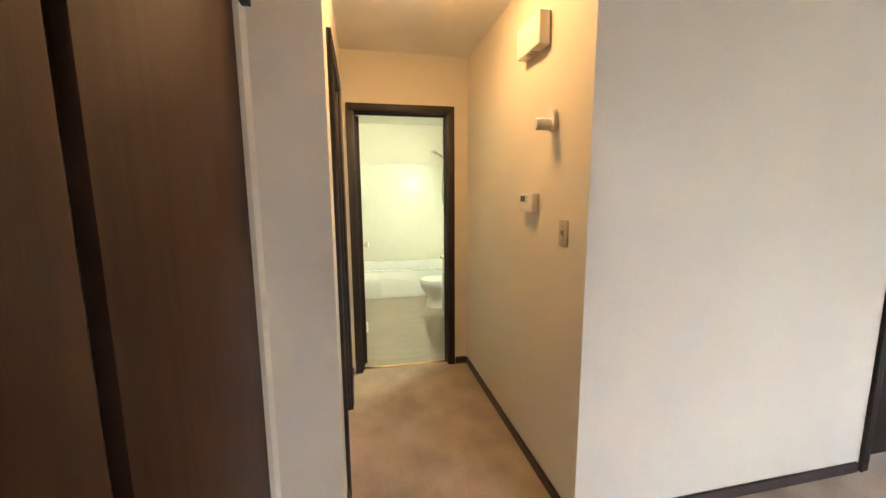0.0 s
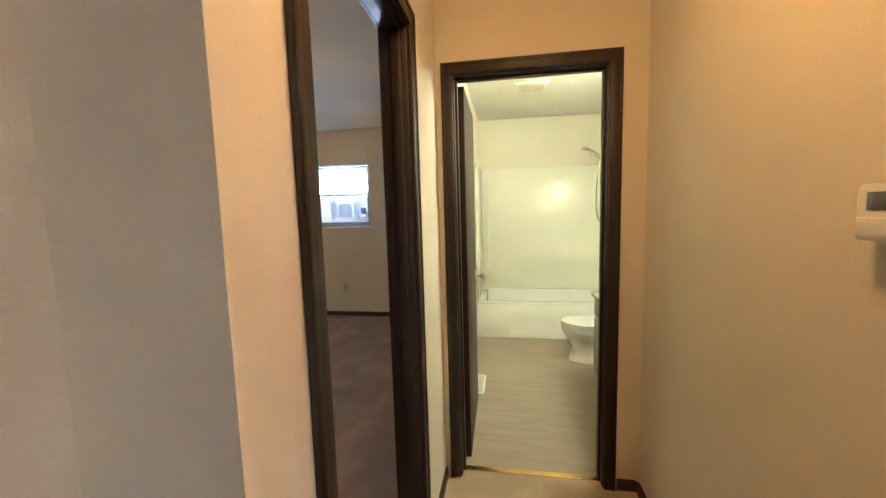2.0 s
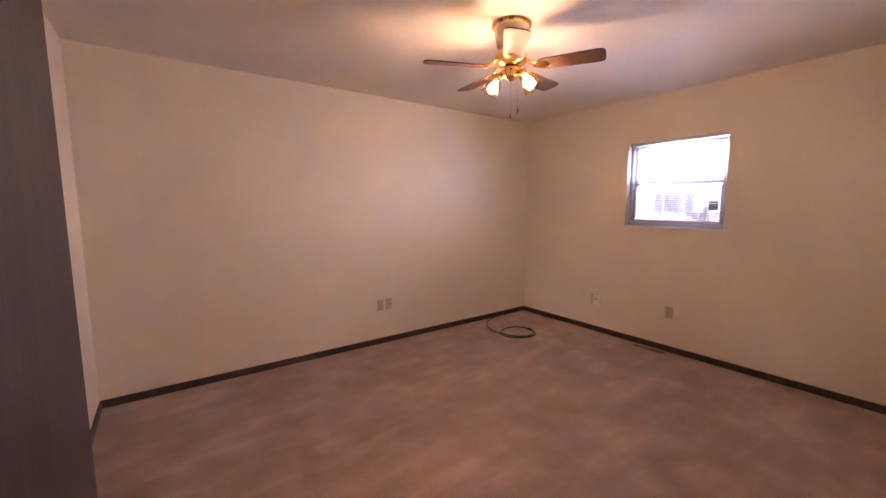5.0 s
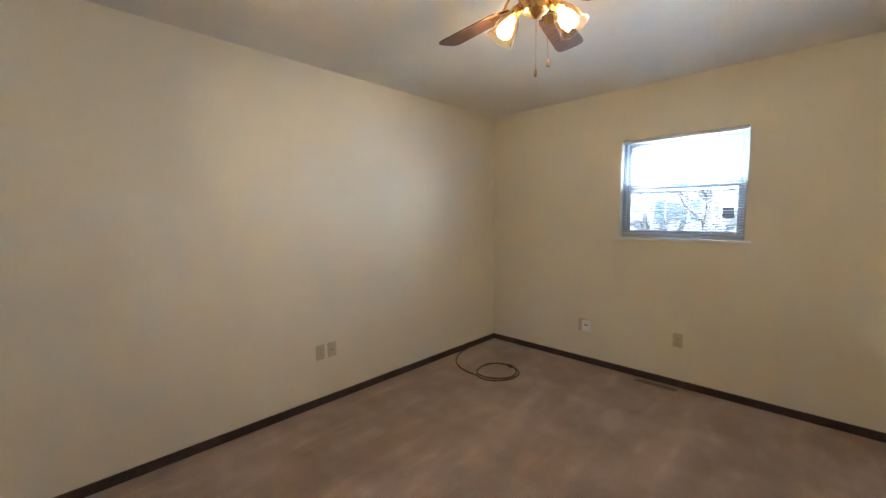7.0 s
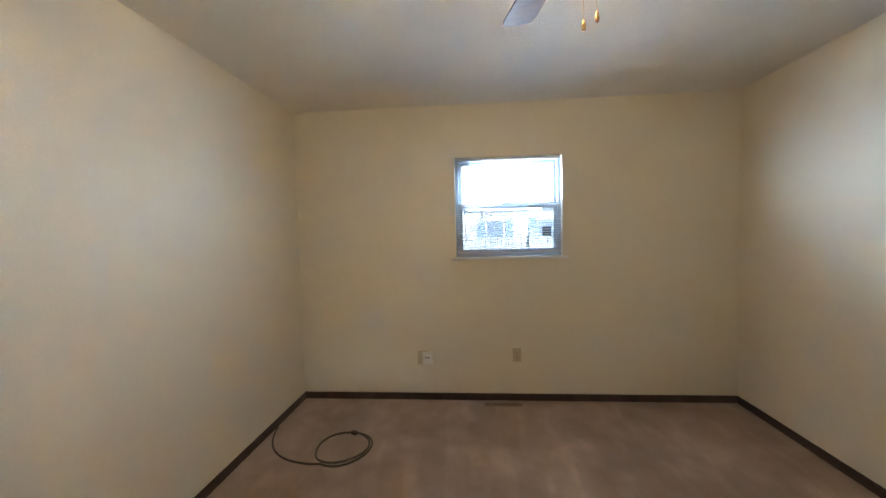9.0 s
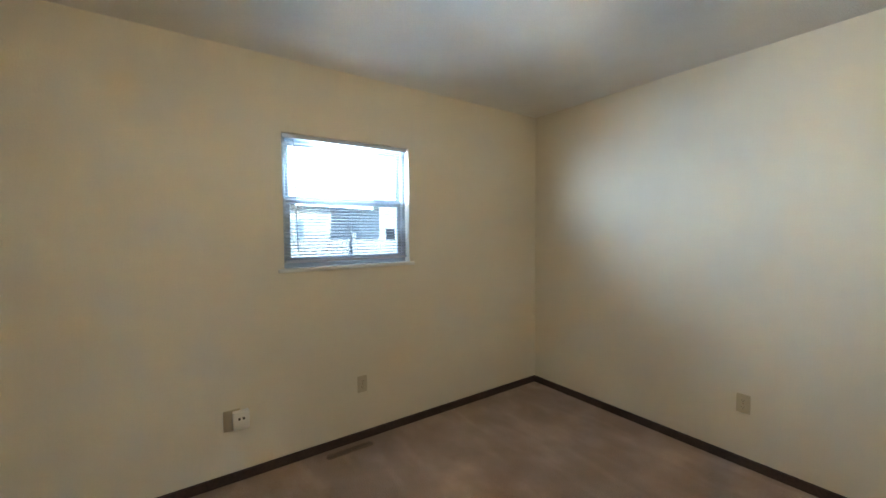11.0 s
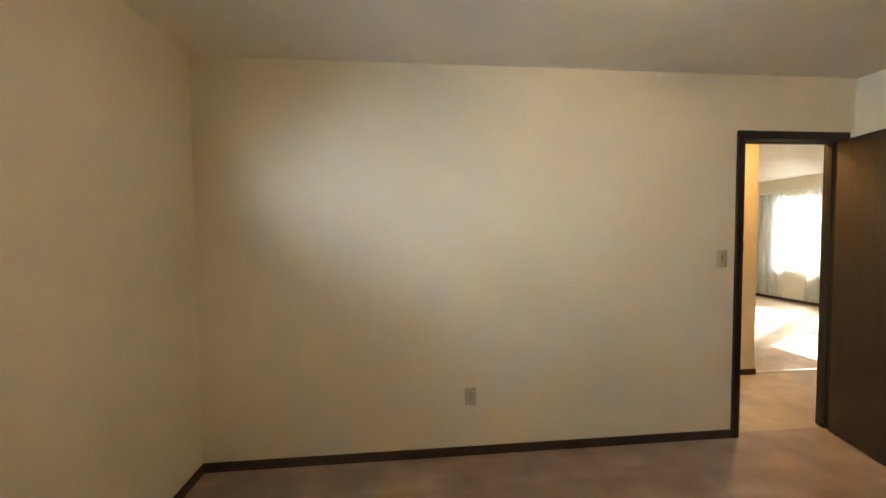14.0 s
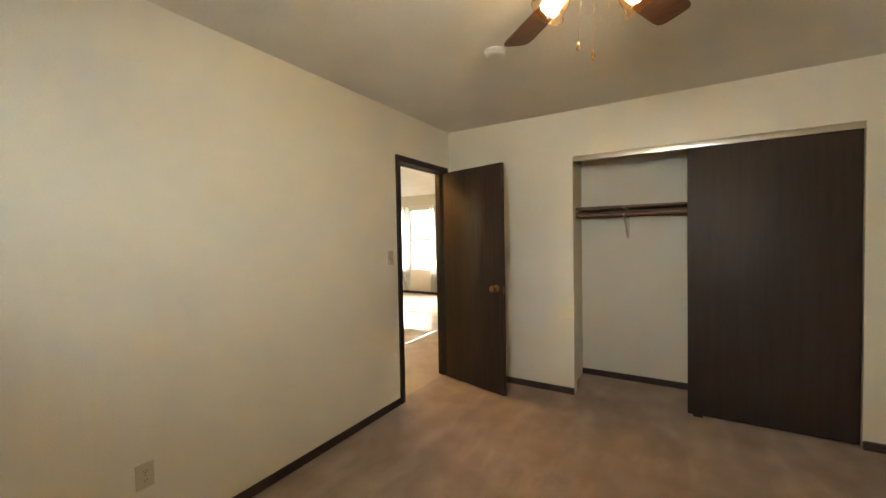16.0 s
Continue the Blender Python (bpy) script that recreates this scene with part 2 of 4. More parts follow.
def slab(bm, outline, z0, z1, m=None):
    """A flat plate of any outline."""
    m = m or Matrix()
    a = [bm.verts.new(m @ Vector((x, y, z0))) for x, y in outline]
    b = [bm.verts.new(m @ Vector((x, y, z1))) for x, y in outline]
    bm.faces.new(list(reversed(a))), bm.faces.new(b)
    for i in range(len(a)):
        j = (i + 1) % len(a)
        bm.faces.new((a[i], a[j], b[j], b[i]))
    bmesh.ops.recalc_face_normals(bm, faces=bm.faces)
    return bm


def mesh_of(name, bm, material, smooth=0.6):
    me = bpy.data.meshes.new(name)
    for f in bm.faces:
        f.smooth = True
    for e in bm.edges:
        e.smooth = len(e.link_faces) == 2 and e.calc_face_angle(0) < smooth
    bm.to_mesh(me)
    bm.free()
    me.materials.append(material)
    return me


def part(name, bm, material, parent, label=""):
    ob = new(name, mesh_of(name, bm, material))
    ob.parent = parent
    return tagged(ob, label)


def structure(name, bm, material, label=""):
    return tagged(new(name, mesh_of(name, bm, material, 0.3)), label, "", "", "structure")


def thing(name, label, category, at=(0, 0, 0), rz=0.0, group="", kind=""):
    ob = new(name)
    ob.matrix_basis = pose(*at, 0, 0, rz)
    ob.empty_display_size = 0.05
    return tagged(ob, label, category, group, kind)


H = 2.465


def wall_with(x0, x1, y0, y1, holes, along):
    """A wall from floor to ceiling with openings (from, to, bottom, top) along x or y."""
    bm = bmesh.new()

    def bit(a, b, z0, z1):
        if b - a > 1e-4 and z1 - z0 > 1e-4:
            if along == "x":
                box(bm, a, b, y0, y1, z0, z1)
            else:
                box(bm, x0, x1, a, b, z0, z1)

    at, end = (x0, x1) if along == "x" else (y0, y1)
    for a, b, z0, z1 in sorted(holes):
        bit(at, a, 0, H)
        bit(a, b, 0, z0)
        bit(a, b, z1, H)
        at = b
    bit(at, end, 0, H)
    return bm


# ---- structure ----
bm = bmesh.new()
box(bm, -4.275, -0.49, 0.777, 5.375, -0.1, 0)
box(bm, -4.275, -1.4, 0.1, 0.777, -0.1, 0)
structure("floor", bm, CARPET, "pinkish-brown cut-pile carpet with vacuum strokes")
bm = bmesh.new()
box(bm, -0.49, 5.15, 0.777, 2.325, -0.1, 0)
box(bm, -1.4, 5.15, -3.8, 0.777, -0.1, 0)
structure("floor_hall", bm, HALL_CARPET, "worn beige cut-pile hallway and living room carpet")
bath_floor = structure("floor_bath", boxed(-0.49, 1.23, 2.325, 5.375, -0.1, -0.004), SUBFLOOR, "grey-brown vinyl plank bathroom floor")
structure("ceiling", boxed(-4.275, 5.15, -3.8, 5.375, H, H + 0.12), CEIL, "off-white sprayed texture ceiling")
WX0, WX1, WZ0, WZ1 = -2.768, -1.895, 1.205, 2.031
structure("wall_north", wall_with(-4.275, 1.23, 5.225, 5.375, [(WX0, WX1, WZ0, WZ1)], "x"), PAINT, "cream painted wall with one small window")
structure("wall_west", wall_with(-4.275, -4.125, 0.2, 5.225, [], "y"), PAINT, "cream painted bedroom wall")
structure("wall_hall_west", wall_with(-0.54, -0.452, 0.885, 5.225, [(0.982, 1.738, 0, 2.057)], "y"), PAINT, "cream painted wall with the bedroom doorway")
structure("wall_closet_front", wall_with(-4.125, -0.452, 0.777, 0.885, [(-3.545, -1.768, 0, 2.075)], "x"), PAINT, "cream painted wall with the closet opening")
structure("wall_closet_back", boxed(-4.125, -1.4, 0.19, 0.295, 0, H), PAINT, "white painted closet back wall")
structure("wall_closet_side", boxed(-1.72, -1.62, 0.295, 0.777, 0, H), PAINT)
structure("wall_closet_end", boxed(-3.72, -3.62, 0.295, 0.777, 0, H), PAINT)
structure("wall_coat_closet", wall_with(-0.80, -0.705, -3.65, 0.777, [(-1.0, 0.692, 0, 2.07)], "y"), PAINT, "painted wall round the coat closet")
structure("wall_coat_closet_back", boxed(-1.4, -1.3, -3.65, 0.777, 0, H), PAINT)
structure("wall_hall_east", boxed(0.505, 0.61, 0.565, 2.265, 0, H), PAINT, "cream painted hallway wall")
structure("wall_living_north", wall_with(0.61, 5.0, 0.565, 0.675, [(2.16, 2.96, 0, 2.055)], "x"), PAINT, "white painted living room wall")
structure("wall_bath_south", wall_with(-0.452, 1.08, 2.265, 2.375, [(-0.385, 0.355, 0, 2.055)], "x"), PAINT, "cream painted wall with the bathroom doorway")
structure("wall_bath_east", boxed(1.08, 1.23, 2.265, 5.225, 0, H), PAINT, "cream painted bathroom wall")
structure("wall_living_east", boxed(5.0, 5.15, -3.65, 0.675, 0, H), PAINT, "cream painted living room wall")
LWIN = [(2.55, 3.33), (3.47, 4.35)]
structure("wall_south", wall_with(-1.4, 5.15, -3.8, -3.65, [(a, b, 0.62, 2.12) for a, b in LWIN], "x"), PAINT, "cream living room wall with two tall windows")


def baseboard(x0, x1, y0, y1):
    bm = boxed(x0, x1, y0, y1, 0, 0.058)
    top = [e for e in bm.edges if all(v.co.z > 0.05 for v in e.verts)]
    bmesh.ops.bevel(bm, geom=top, offset=0.005, segments=2, affect="EDGES")
    structure("baseboard", bm, BASE, "dark brown stained wooden baseboard")


T = 0.012
baseboard(-4.125, -0.54, 5.225 - T, 5.225)
baseboard(-4.125, -4.125 + T, 0.885, 5.225 - T)
baseboard(-0.54 - T, -0.54, 1.778, 5.225 - T)
baseboard(-1.768, -0.54, 0.885, 0.885 + T)
baseboard(-4.125 + T, -3.545, 0.885, 0.885 + T)
baseboard(-3.62, -1.72, 0.295, 0.295 + T)
baseboard(-0.452, -0.452 + T, 1.778, 2.265 - T)
baseboard(-0.452, -0.452 + T, 0.777, 0.940)
baseboard(-0.705, -0.452 + T, 0.777 - T, 0.777)
baseboard(0.505 - T, 0.505, 0.565 - T, 2.265 - T)
baseboard(0.505, 2.105, 0.565 - T, 0.565)
baseboard(3.015, 5.0, 0.565 - T, 0.565)
baseboard(0.402, 0.505 - T, 2.265 - T, 2.265)
baseboard(5.0 - T, 5.0, -3.65 + T, 0.565 - T)
baseboard(-0.705, 5.0, -3.65, -3.65 + T)

# ---- door frames ----
CW, CT = 0.053, 0.016


def door_frame(name, a, b, top, f0, f1, along, label):
    """Jambs, stops and casings on both faces f0 < f1 of an opening a..b."""
    root = tagged(new(name), label, "", "", "structure")

    def bit(pname, u0, u1, w0, w1, z0, z1, bevel=0.003):
        if along == "x":
            part(pname, boxed(u0, u1, w0, w1, z0, z1, bevel=bevel), TRIM, root)
        else:
            part(pname, boxed(w0, w1, u0, u1, z0, z1, bevel=bevel), TRIM, root)

    j = 0.02
    bit("jamb", a - j, a, f0, f1, 0, top + j), bit("jamb", b, b + j, f0, f1, 0, top + j)
    bit("head_jamb", a, b, f0, f1, top, top + j)
    mid = f0 + (f1 - f0) * 0.55
    bit("door_stop", a, a + 0.011, mid - 0.018, mid + 0.018, 0, top), bit("door_stop", b - 0.011, b, mid - 0.018, mid + 0.018, 0, top)
    bit("door_stop", a + 0.011, b - 0.011, mid - 0.018, mid + 0.018, top - 0.011, top)
    for w0, w1 in ((f0 - CT, f0), (f1, f1 + CT)):
        o = 0.006
        bit("casing", a - o - CW, a - o, w0, w1, 0, top + o), bit("casing", b + o, b + o + CW, w0, w1, 0, top + o)
        bit("head_casing", a - o - CW, b + o + CW, w0, w1, top + o, top + o + CW)
        front = w0 - 0.004 if w0 < f0 else w1
        for u in (a - o - CW, b + o + CW - 0.014):
            bit("casing_band", u, u + 0.014, front, front + 0.004, 0, top + o + CW, 0.001)
        bit("casing_band", a - o - CW + 0.014, b + o + CW - 0.014, front, front + 0.004, top + o + CW - 0.014, top + o + CW, 0.001)
    return root


door_frame("door_frame_1", 1.004, 1.716, 2.035, -0.54, -0.452, "y", "dark brown stained bedroom door frame")
door_frame("door_frame_2", -0.365, 0.335, 2.035, 2.265, 2.375, "x", "dark brown stained bathroom door frame")
door_frame("door_frame_3", 2.18, 2.94, 2.035, 0.565, 0.675, "x", "dark stained door frame in the living room")


def knob_profile():
    return [(0.0325, 0.0), (0.0325, 0.004), (0.026, 0.008), (0.013, 0.012), (0.012, 0.03), (0.017, 0.036), (0.026, 0.044), (0.0285, 0.053), (0.026, 0.062), (0.017, 0.068), (0.0, 0.070)]


def hinged_door(name, label, at, rz, width, height, knob_metal, hinge_side=1, sides=(1, -1)):
    """A flush leaf along local +x from its hinge, thickness towards local -y, with knobs, latch and hinges."""
    root = thing(name, label, "door", at, rz)
    part("leaf", boxed(0, width, -0.035, 0, 0.012, height, bevel=0.002), DOOR, root, "dark stained flush veneer")
    for s in sides:
        y = 0.0 if s > 0 else -0.035
        part("knob", lathed(knob_profile(), 24, Matrix.Translation((width - 0.075, y, 0.945)) @ Matrix.Rotation(-s * math.pi / 2, 4, "X")), knob_metal, root, "round brass knob")
    part("latch_plate", boxed(width - 0.0005, width + 0.0012, -0.029, -0.006, 0.90, 0.96), knob_metal, root)
    for z in (0.2, 1.02, 1.83):
        hb = lathed([(0.006, z - 0.045), (0.006, z + 0.045)], 10, Matrix.Translation((-0.006, -0.037 if hinge_side < 0 else 0.002, 0)))
        part("hinge", hb, BRONZE, root)
    return root


hinged_door("bedroom_door", "dark stained flush wooden door standing open into the bedroom", (-0.572, 1.012, 0), 180 - 15.6, 0.722, 2.03, BRONZE)
hinged_door("bathroom_door", "dark stained flush wooden door folded back into the bathroom", (-0.366, 2.405, 0), 91.0, 0.69, 2.03, ALU, 1, (-1,))
hinged_door("living_room_door", "closed dark flush wooden door in the living room wall", (2.182, 0.66, 0), 0.0, 0.756, 2.03, BRONZE)

stk = thing("strike_plate", "small aged brass strike plate on the bedroom door jamb", "strike plate", (-0.515, 1.715, 0.945))
part("plate", boxed(-0.014, 0.014, -0.0015, 0, -0.03, 0.03, bevel=0.0005), BRONZE, stk)
part("latch_hole", boxed(-0.006, 0.006, -0.0019, -0.0014, -0.012, 0.012), SLOT, stk)

# carpet edge strips
part("strip", boxed(-0.365, 0.335, 2.308, 2.342, 0, 0.007, bevel=0.003), BRASS, thing("threshold_strip", "gold metal carpet edge strip in the bathroom doorway", "threshold"))
part("strip", boxed(0.535, 0.565, -1.3, 0.553, 0, 0.007, bevel=0.003), ALU, thing("carpet_strip", "pale metal strip joining two carpets", "threshold"))

# ---- bedroom window ----
win = tagged(new("window_1"), "double-hung window with a shade-toned grey frame and a white painted sill", "", "", "structure")
fy = 5.315
for n_, d in (("window_frame", (WX0, WX0 + 0.03, fy - 0.03, 5.37, WZ0, WZ1)), ("window_frame", (WX1 - 0.03, WX1, fy - 0.03, 5.37, WZ0, WZ1)),
              ("window_frame", (WX0 + 0.03, WX1 - 0.03, fy - 0.03, 5.37, WZ1 - 0.03, WZ1)), ("window_frame", (WX0 + 0.03, WX1 - 0.03, fy - 0.03, 5.37, WZ0, WZ0 + 0.03)),
              ("meeting_rail", (WX0 + 0.03, WX1 - 0.03, fy - 0.018, fy + 0.02, 1.608, 1.655))):
    part(n_, boxed(*d, bevel=0.003), SASH, win)
for x in (WX0 + 0.03, WX1 - 0.03 - 0.028):
    part("sash_stile", boxed(x, x + 0.028, fy - 0.016, fy + 0.004, WZ0 + 0.03, 1.608, bevel=0.002), SASH, win)
part("sash_rail", boxed(WX0 + 0.058, WX1 - 0.058, fy - 0.016, fy + 0.004, WZ0 + 0.03, WZ0 + 0.065, bevel=0.002), SASH, win)
for n_, d in (("pane", (WX0 + 0.058, WX1 - 0.058, fy - 0.007, fy - 0.003, WZ0 + 0.065, 1.608)), ("pane", (WX0 + 0.058, WX1 - 0.058, fy + 0.014, fy + 0.018, 1.655, WZ1 - 0.055))):
    part(n_, boxed(*d), GLASS, win, "clear glass").visible_shadow = False
for x in (WX0 + 0.03, WX1 - 0.03 - 0.028):
    part("sash_stile", boxed(x, x + 0.028, fy + 0.006, fy + 0.028, 1.655, WZ1 - 0.03, bevel=0.002), SASH, win)
part("sash_rail", boxed(WX0 + 0.058, WX1 - 0.058, fy + 0.006, fy + 0.028, WZ1 - 0.055, WZ1 - 0.03, bevel=0.002), SASH, win)
part("window_sill", boxed(WX0 - 0.035, WX1 + 0.035, 5.203, fy - 0.03, WZ0 - 0.02, WZ0 + 0.002, bevel=0.004), WHITE, win, "white painted sill")
part("sash_lock", boxed(-2.36, -2.30, fy - 0.028, fy - 0.018, 1.655, 1.668, bevel=0.002), SASH, win)

blind = thing("window_blind", "white horizontal mini blind lowered with open slats", "blind", (0, 0, 0))
by = 5.255
part("headrail", boxed(WX0 + 0.008, WX1 - 0.008, by - 0.014, by + 0.014, WZ1 - 0.028, WZ1 - 0.002, bevel=0.002), SLAT, blind)
part("bottom_rail", boxed(WX0 + 0.01, WX1 - 0.01, by - 0.012, by + 0.012, WZ0 + 0.034, WZ0 + 0.050, bevel=0.003), SLAT, blind)
slat_bm = bmesh.new()
row = []
for i in range(5):
    u = -0.0125 + 0.00625 * i
    zc = 0.0016 * (1 - (u / 0.0125) ** 2)
    row.append([slat_bm.verts.new((x, u, zc + u * 0.12)) for x in (WX0 + 0.012, WX1 - 0.012)])
for p, q in zip(row, row[1:]):
    slat_bm.faces.new((p[0], p[1], q[1], q[0]))
ret = bmesh.ops.extrude_face_region(slat_bm, geom=list(slat_bm.faces))
bmesh.ops.translate(slat_bm, vec=(0, 0, -0.0004), verts=[g for g in ret["geom"] if isinstance(g, bmesh.types.BMVert)])
bmesh.ops.recalc_face_normals(slat_bm, faces=slat_bm.faces)
slat_me = mesh_of("slat", slat_bm, SLAT)
for k in range(36):
    s = new("slat", slat_me)
    s.parent, s.location = blind, (0, by, WZ0 + 0.062 + k * 0.0203)
for x in (WX0 + 0.12, (WX0 + WX1) / 2, WX1 - 0.12):
    part("ladder_cord", tubed([(x, by - 0.0135, WZ0 + 0.05), (x, by - 0.0135, WZ1 - 0.03)], 0.0007, 5), SLAT, blind)
part("tilt_wand", tubed([(WX0 + 0.075, by - 0.022, WZ1 - 0.03), (WX0 + 0.078, by - 0.024, 1.62), (WX0 + 0.085, by - 0.024, 1.31)], 0.003, 6), SASH, blind, "slim grey wand")
part("sensor", boxed(-2.045, -1.972, fy - 0.0105, fy - 0.0075, 1.372, 1.452, bevel=0.001), FABRIC, thing("window_sticker", "small dark square sticker on the window glass", "sticker"))

screen_mat = bpy.data.materials.new("insect screen")
screen_mat.use_nodes = True
qn, ql = screen_mat.node_tree.nodes, screen_mat.node_tree.links
q_t, q_m = qn.new("ShaderNodeBsdfTransparent"), qn.new("ShaderNodeMixShader")
qn["Principled BSDF"].inputs["Base Color"].default_value = (0.05, 0.055, 0.06, 1)
q_m.inputs[0].default_value = 0.5
ql.new(q_t.outputs[0], q_m.inputs[1]), ql.new(qn["Principled BSDF"].outputs[0], q_m.inputs[2]), ql.new(q_m.outputs[0], qn["Material Output"].inputs[0])
part("insect_screen", boxed(WX0 + 0.03, WX1 - 0.03, 5.352, 5.3525, WZ0 + 0.03, 1.63), screen_mat, win, "dark fine insect screen")

# ---- ceiling fan ----
FX, FY = -2.321, 3.054
fan = thing("ceiling_fan", "flush ceiling fan with five walnut blades and two lit amber lamps", "ceiling fan", (FX, FY, 0))
part("canopy_ring", lathed([(0.115, H), (0.118, H - 0.008), (0.112, H - 0.018), (0.103, H - 0.022)], 36), BRASS, fan, "polished brass ring")
part("housing", lathed([(0.103, H - 0.02), (0.098, H - 0.05), (0.083, H - 0.11), (0.074, H - 0.145), (0.066, H - 0.15)], 36), HOUSING, fan, "cream tapered motor housing")
part("motor_band", lathed([(0.066, H - 0.148), (0.088, H - 0.158), (0.092, H - 0.175), (0.090, H - 0.215), (0.07, H - 0.232), (0.04, H - 0.240)], 36), BRASS, fan)
part("switch_cup", lathed([(0.04, H - 0.238), (0.052, H - 0.246), (0.054, H - 0.272), (0.046, H - 0.295), (0.025, H - 0.31), (0.010, H - 0.318), (0.0, H - 0.322)], 28), BRASS, fan)
ZB = 2.222
for k in range(5):
    m = Matrix.Rotation(radians(29.8 + 72 * k), 4, "Z") @ Matrix.Translation((0, 0, ZB)) @ Matrix.Rotation(radians(-11), 4, "X")
    out = [(0.165, -0.045), (0.19, -0.052), (0.47, -0.064), (0.500, -0.061), (0.515, -0.050), (0.520, -0.03), (0.520, 0.03), (0.515, 0.050), (0.500, 0.061), (0.47, 0.064), (0.19, 0.052), (0.165, 0.045)]
    part("blade", slab(bmesh.new(), out, -0.003, 0.003, m), BLADE, fan, "dark walnut blade")
    ib = bmesh.new()
    slab(ib, [(0.16, -0.03), (0.215, -0.036), (0.235, -0.02), (0.24, 0.0), (0.235, 0.02), (0.215, 0.036), (0.16, 0.03), (0.13, 0.012), (0.13, -0.012)], 0.0035, 0.0065, m)
    slab(ib, [(0.16, -0.028), (0.21, -0.03), (0.225, 0.0), (0.21, 0.03), (0.16, 0.028), (0.13, 0.01), (0.13, -0.01)], -0.0065, -0.0035, m)
    base_m = Matrix.Rotation(radians(29.8 + 72 * k), 4, "Z")
    for s in (-1, 1):
        tube(ib, [base_m @ Vector((0.075, s * 0.012, ZB + 0.04)), base_m @ Vector((0.10, s * 0.03, ZB + 0.03)), base_m @ Vector((0.13, s * 0.022, ZB + 0.012)), base_m @ Vector((0.16, s * 0.006, ZB + 0.004))], 0.0055, 6)
    part("blade_iron", ib, BRASS, fan, "scrolled brass blade bracket")
for a in (23, 203):
    az = Matrix.Rotation(radians(a), 4, "Z")
    part("lamp_arm", tubed([az @ Vector(p) for p in ((0.04, 0, 2.195), (0.058, 0, 2.202), (0.072, 0, 2.194), (0.078, 0, 2.178))], 0.008, 8), BRASS, fan)
    sm = az @ Matrix.Translation((0.072, 0, 2.188)) @ Matrix.Rotation(radians(180 - 34), 4, "Y")
    part("socket", lathed([(0.016, -0.012), (0.021, 0.0), (0.021, 0.02), (0.017, 0.03)], 18, sm), BRASS, fan)
    prof = [(0.022, 0.018), (0.030, 0.030), (0.041, 0.052), (0.047, 0.075), (0.048, 0.095), (0.052, 0.112), (0.058, 0.120)]
    sb = bmesh.new()
    lathe(sb, prof + [(r - 0.002, z) for r, z in reversed(prof)], 24, sm)
    sh = part("shade", sb, AMBER, fan, "amber glass tulip shade")
    sh.visible_shadow = False
    part("bulb", lathed([(0.010, 0.03), (0.014, 0.042), (0.024, 0.06), (0.029, 0.078), (0.026, 0.094), (0.014, 0.105), (0.0, 0.108)], 16, sm), BULB_GLOW, fan, "lit warm bulb")
for dx, dy, z1, metal in ((0.005, -0.004, 1.942, BRASS), (0.045, 0.017, 1.972, BRONZE)):
    part("pull_chain", tubed([(dx * 0.8, dy * 0.8, 2.18), (dx, dy, z1 + 0.02)], 0.0008, 5), BRASS, fan)
    part("chain_knob", lathed([(0.002, z1 + 0.020), (0.0045, z1 + 0.010), (0.0065, z1), (0.0045, z1 - 0.008), (0.0, z1 - 0.010)], 12, Matrix.Translation((dx, dy, 0))), metal, fan)

smoke = thing("smoke_detector", "round off-white smoke detector on the ceiling", "smoke detector", (-1.64, 2.23, 0))
part("base_ring", lathed([(0.062, H), (0.062, H - 0.01), (0.058, H - 0.012)], 28), PLASTIC, smoke)
part("cover", lathed([(0.058, H - 0.012), (0.056, H - 0.026), (0.046, H - 0.034), (0.02, H - 0.036), (0.0, H - 0.036)], 28), PLASTIC, smoke)


# ---- wall plates ----
def outlet(name, label, at, rz, kind):
    """A plate on a wall whose face looks along local -y."""
    root = thing(name, label, "outlet" if kind != "switch" else "light switch", at, rz)
    part("plate", boxed(-0.035, 0.035, -0.006, 0, -0.057, 0.057, bevel=0.003), IVORY, root)
    if kind == "duplex":
        for z in (-0.02, 0.02):
            rb = bmesh.new()
            slab(rb, [(0.0165 * math.cos(a), 0.0135 * math.sin(a)) for a in [i * math.pi / 8 for i in range(16)]], 0, 0.0025, Matrix.Translation((0, -0.006, z)) @ Matrix.Rotation(math.pi / 2, 4, "X"))
            r = part("receptacle", rb, IVORY, root)
            for x in (-0.006, 0.006):
                part("slot", boxed(x - 0.001, x + 0.001, -0.0092, -0.0086, z - 0.002, z + 0.006), SLOT, r)
            part("slot", boxed(-0.002, 0.002, -0.0092, -0.0086, z - 0.009, z - 0.005), SLOT, r)
        part("screw", lathed([(0.003, 0), (0.003, 0.0012), (0, 0.0018)], 10, Matrix.Translation((0, -0.006, 0)) @ Matrix.Rotation(math.pi / 2, 4, "X")), BRONZE, root)
    elif kind == "switch":
        part("toggle", boxed(-0.005, 0.005, -0.019, -0.006, -0.003, 0.012, bevel=0.002), IVORY, root)
        part("toggle_slot", boxed(-0.0065, 0.0065, -0.0068, -0.0058, -0.014, 0.014), BRONZE, root)
        for z in (-0.03, 0.03):
            part("screw", lathed([(0.0032, 0), (0.0032, 0.0012), (0, 0.0018)], 10, Matrix.Translation((0, -0.006, z)) @ Matrix.Rotation(math.pi / 2, 4, "X")), BRONZE, root)
    elif kind == "jack":
        part("jack", lathed([(0.006, 0), (0.006, 0.008), (0.004, 0.012), (0, 0.012)], 12, Matrix.Translation((0, -0.006, 0)) @ Matrix.Rotation(math.pi / 2, 4, "X")), BRONZE, root)
    return root


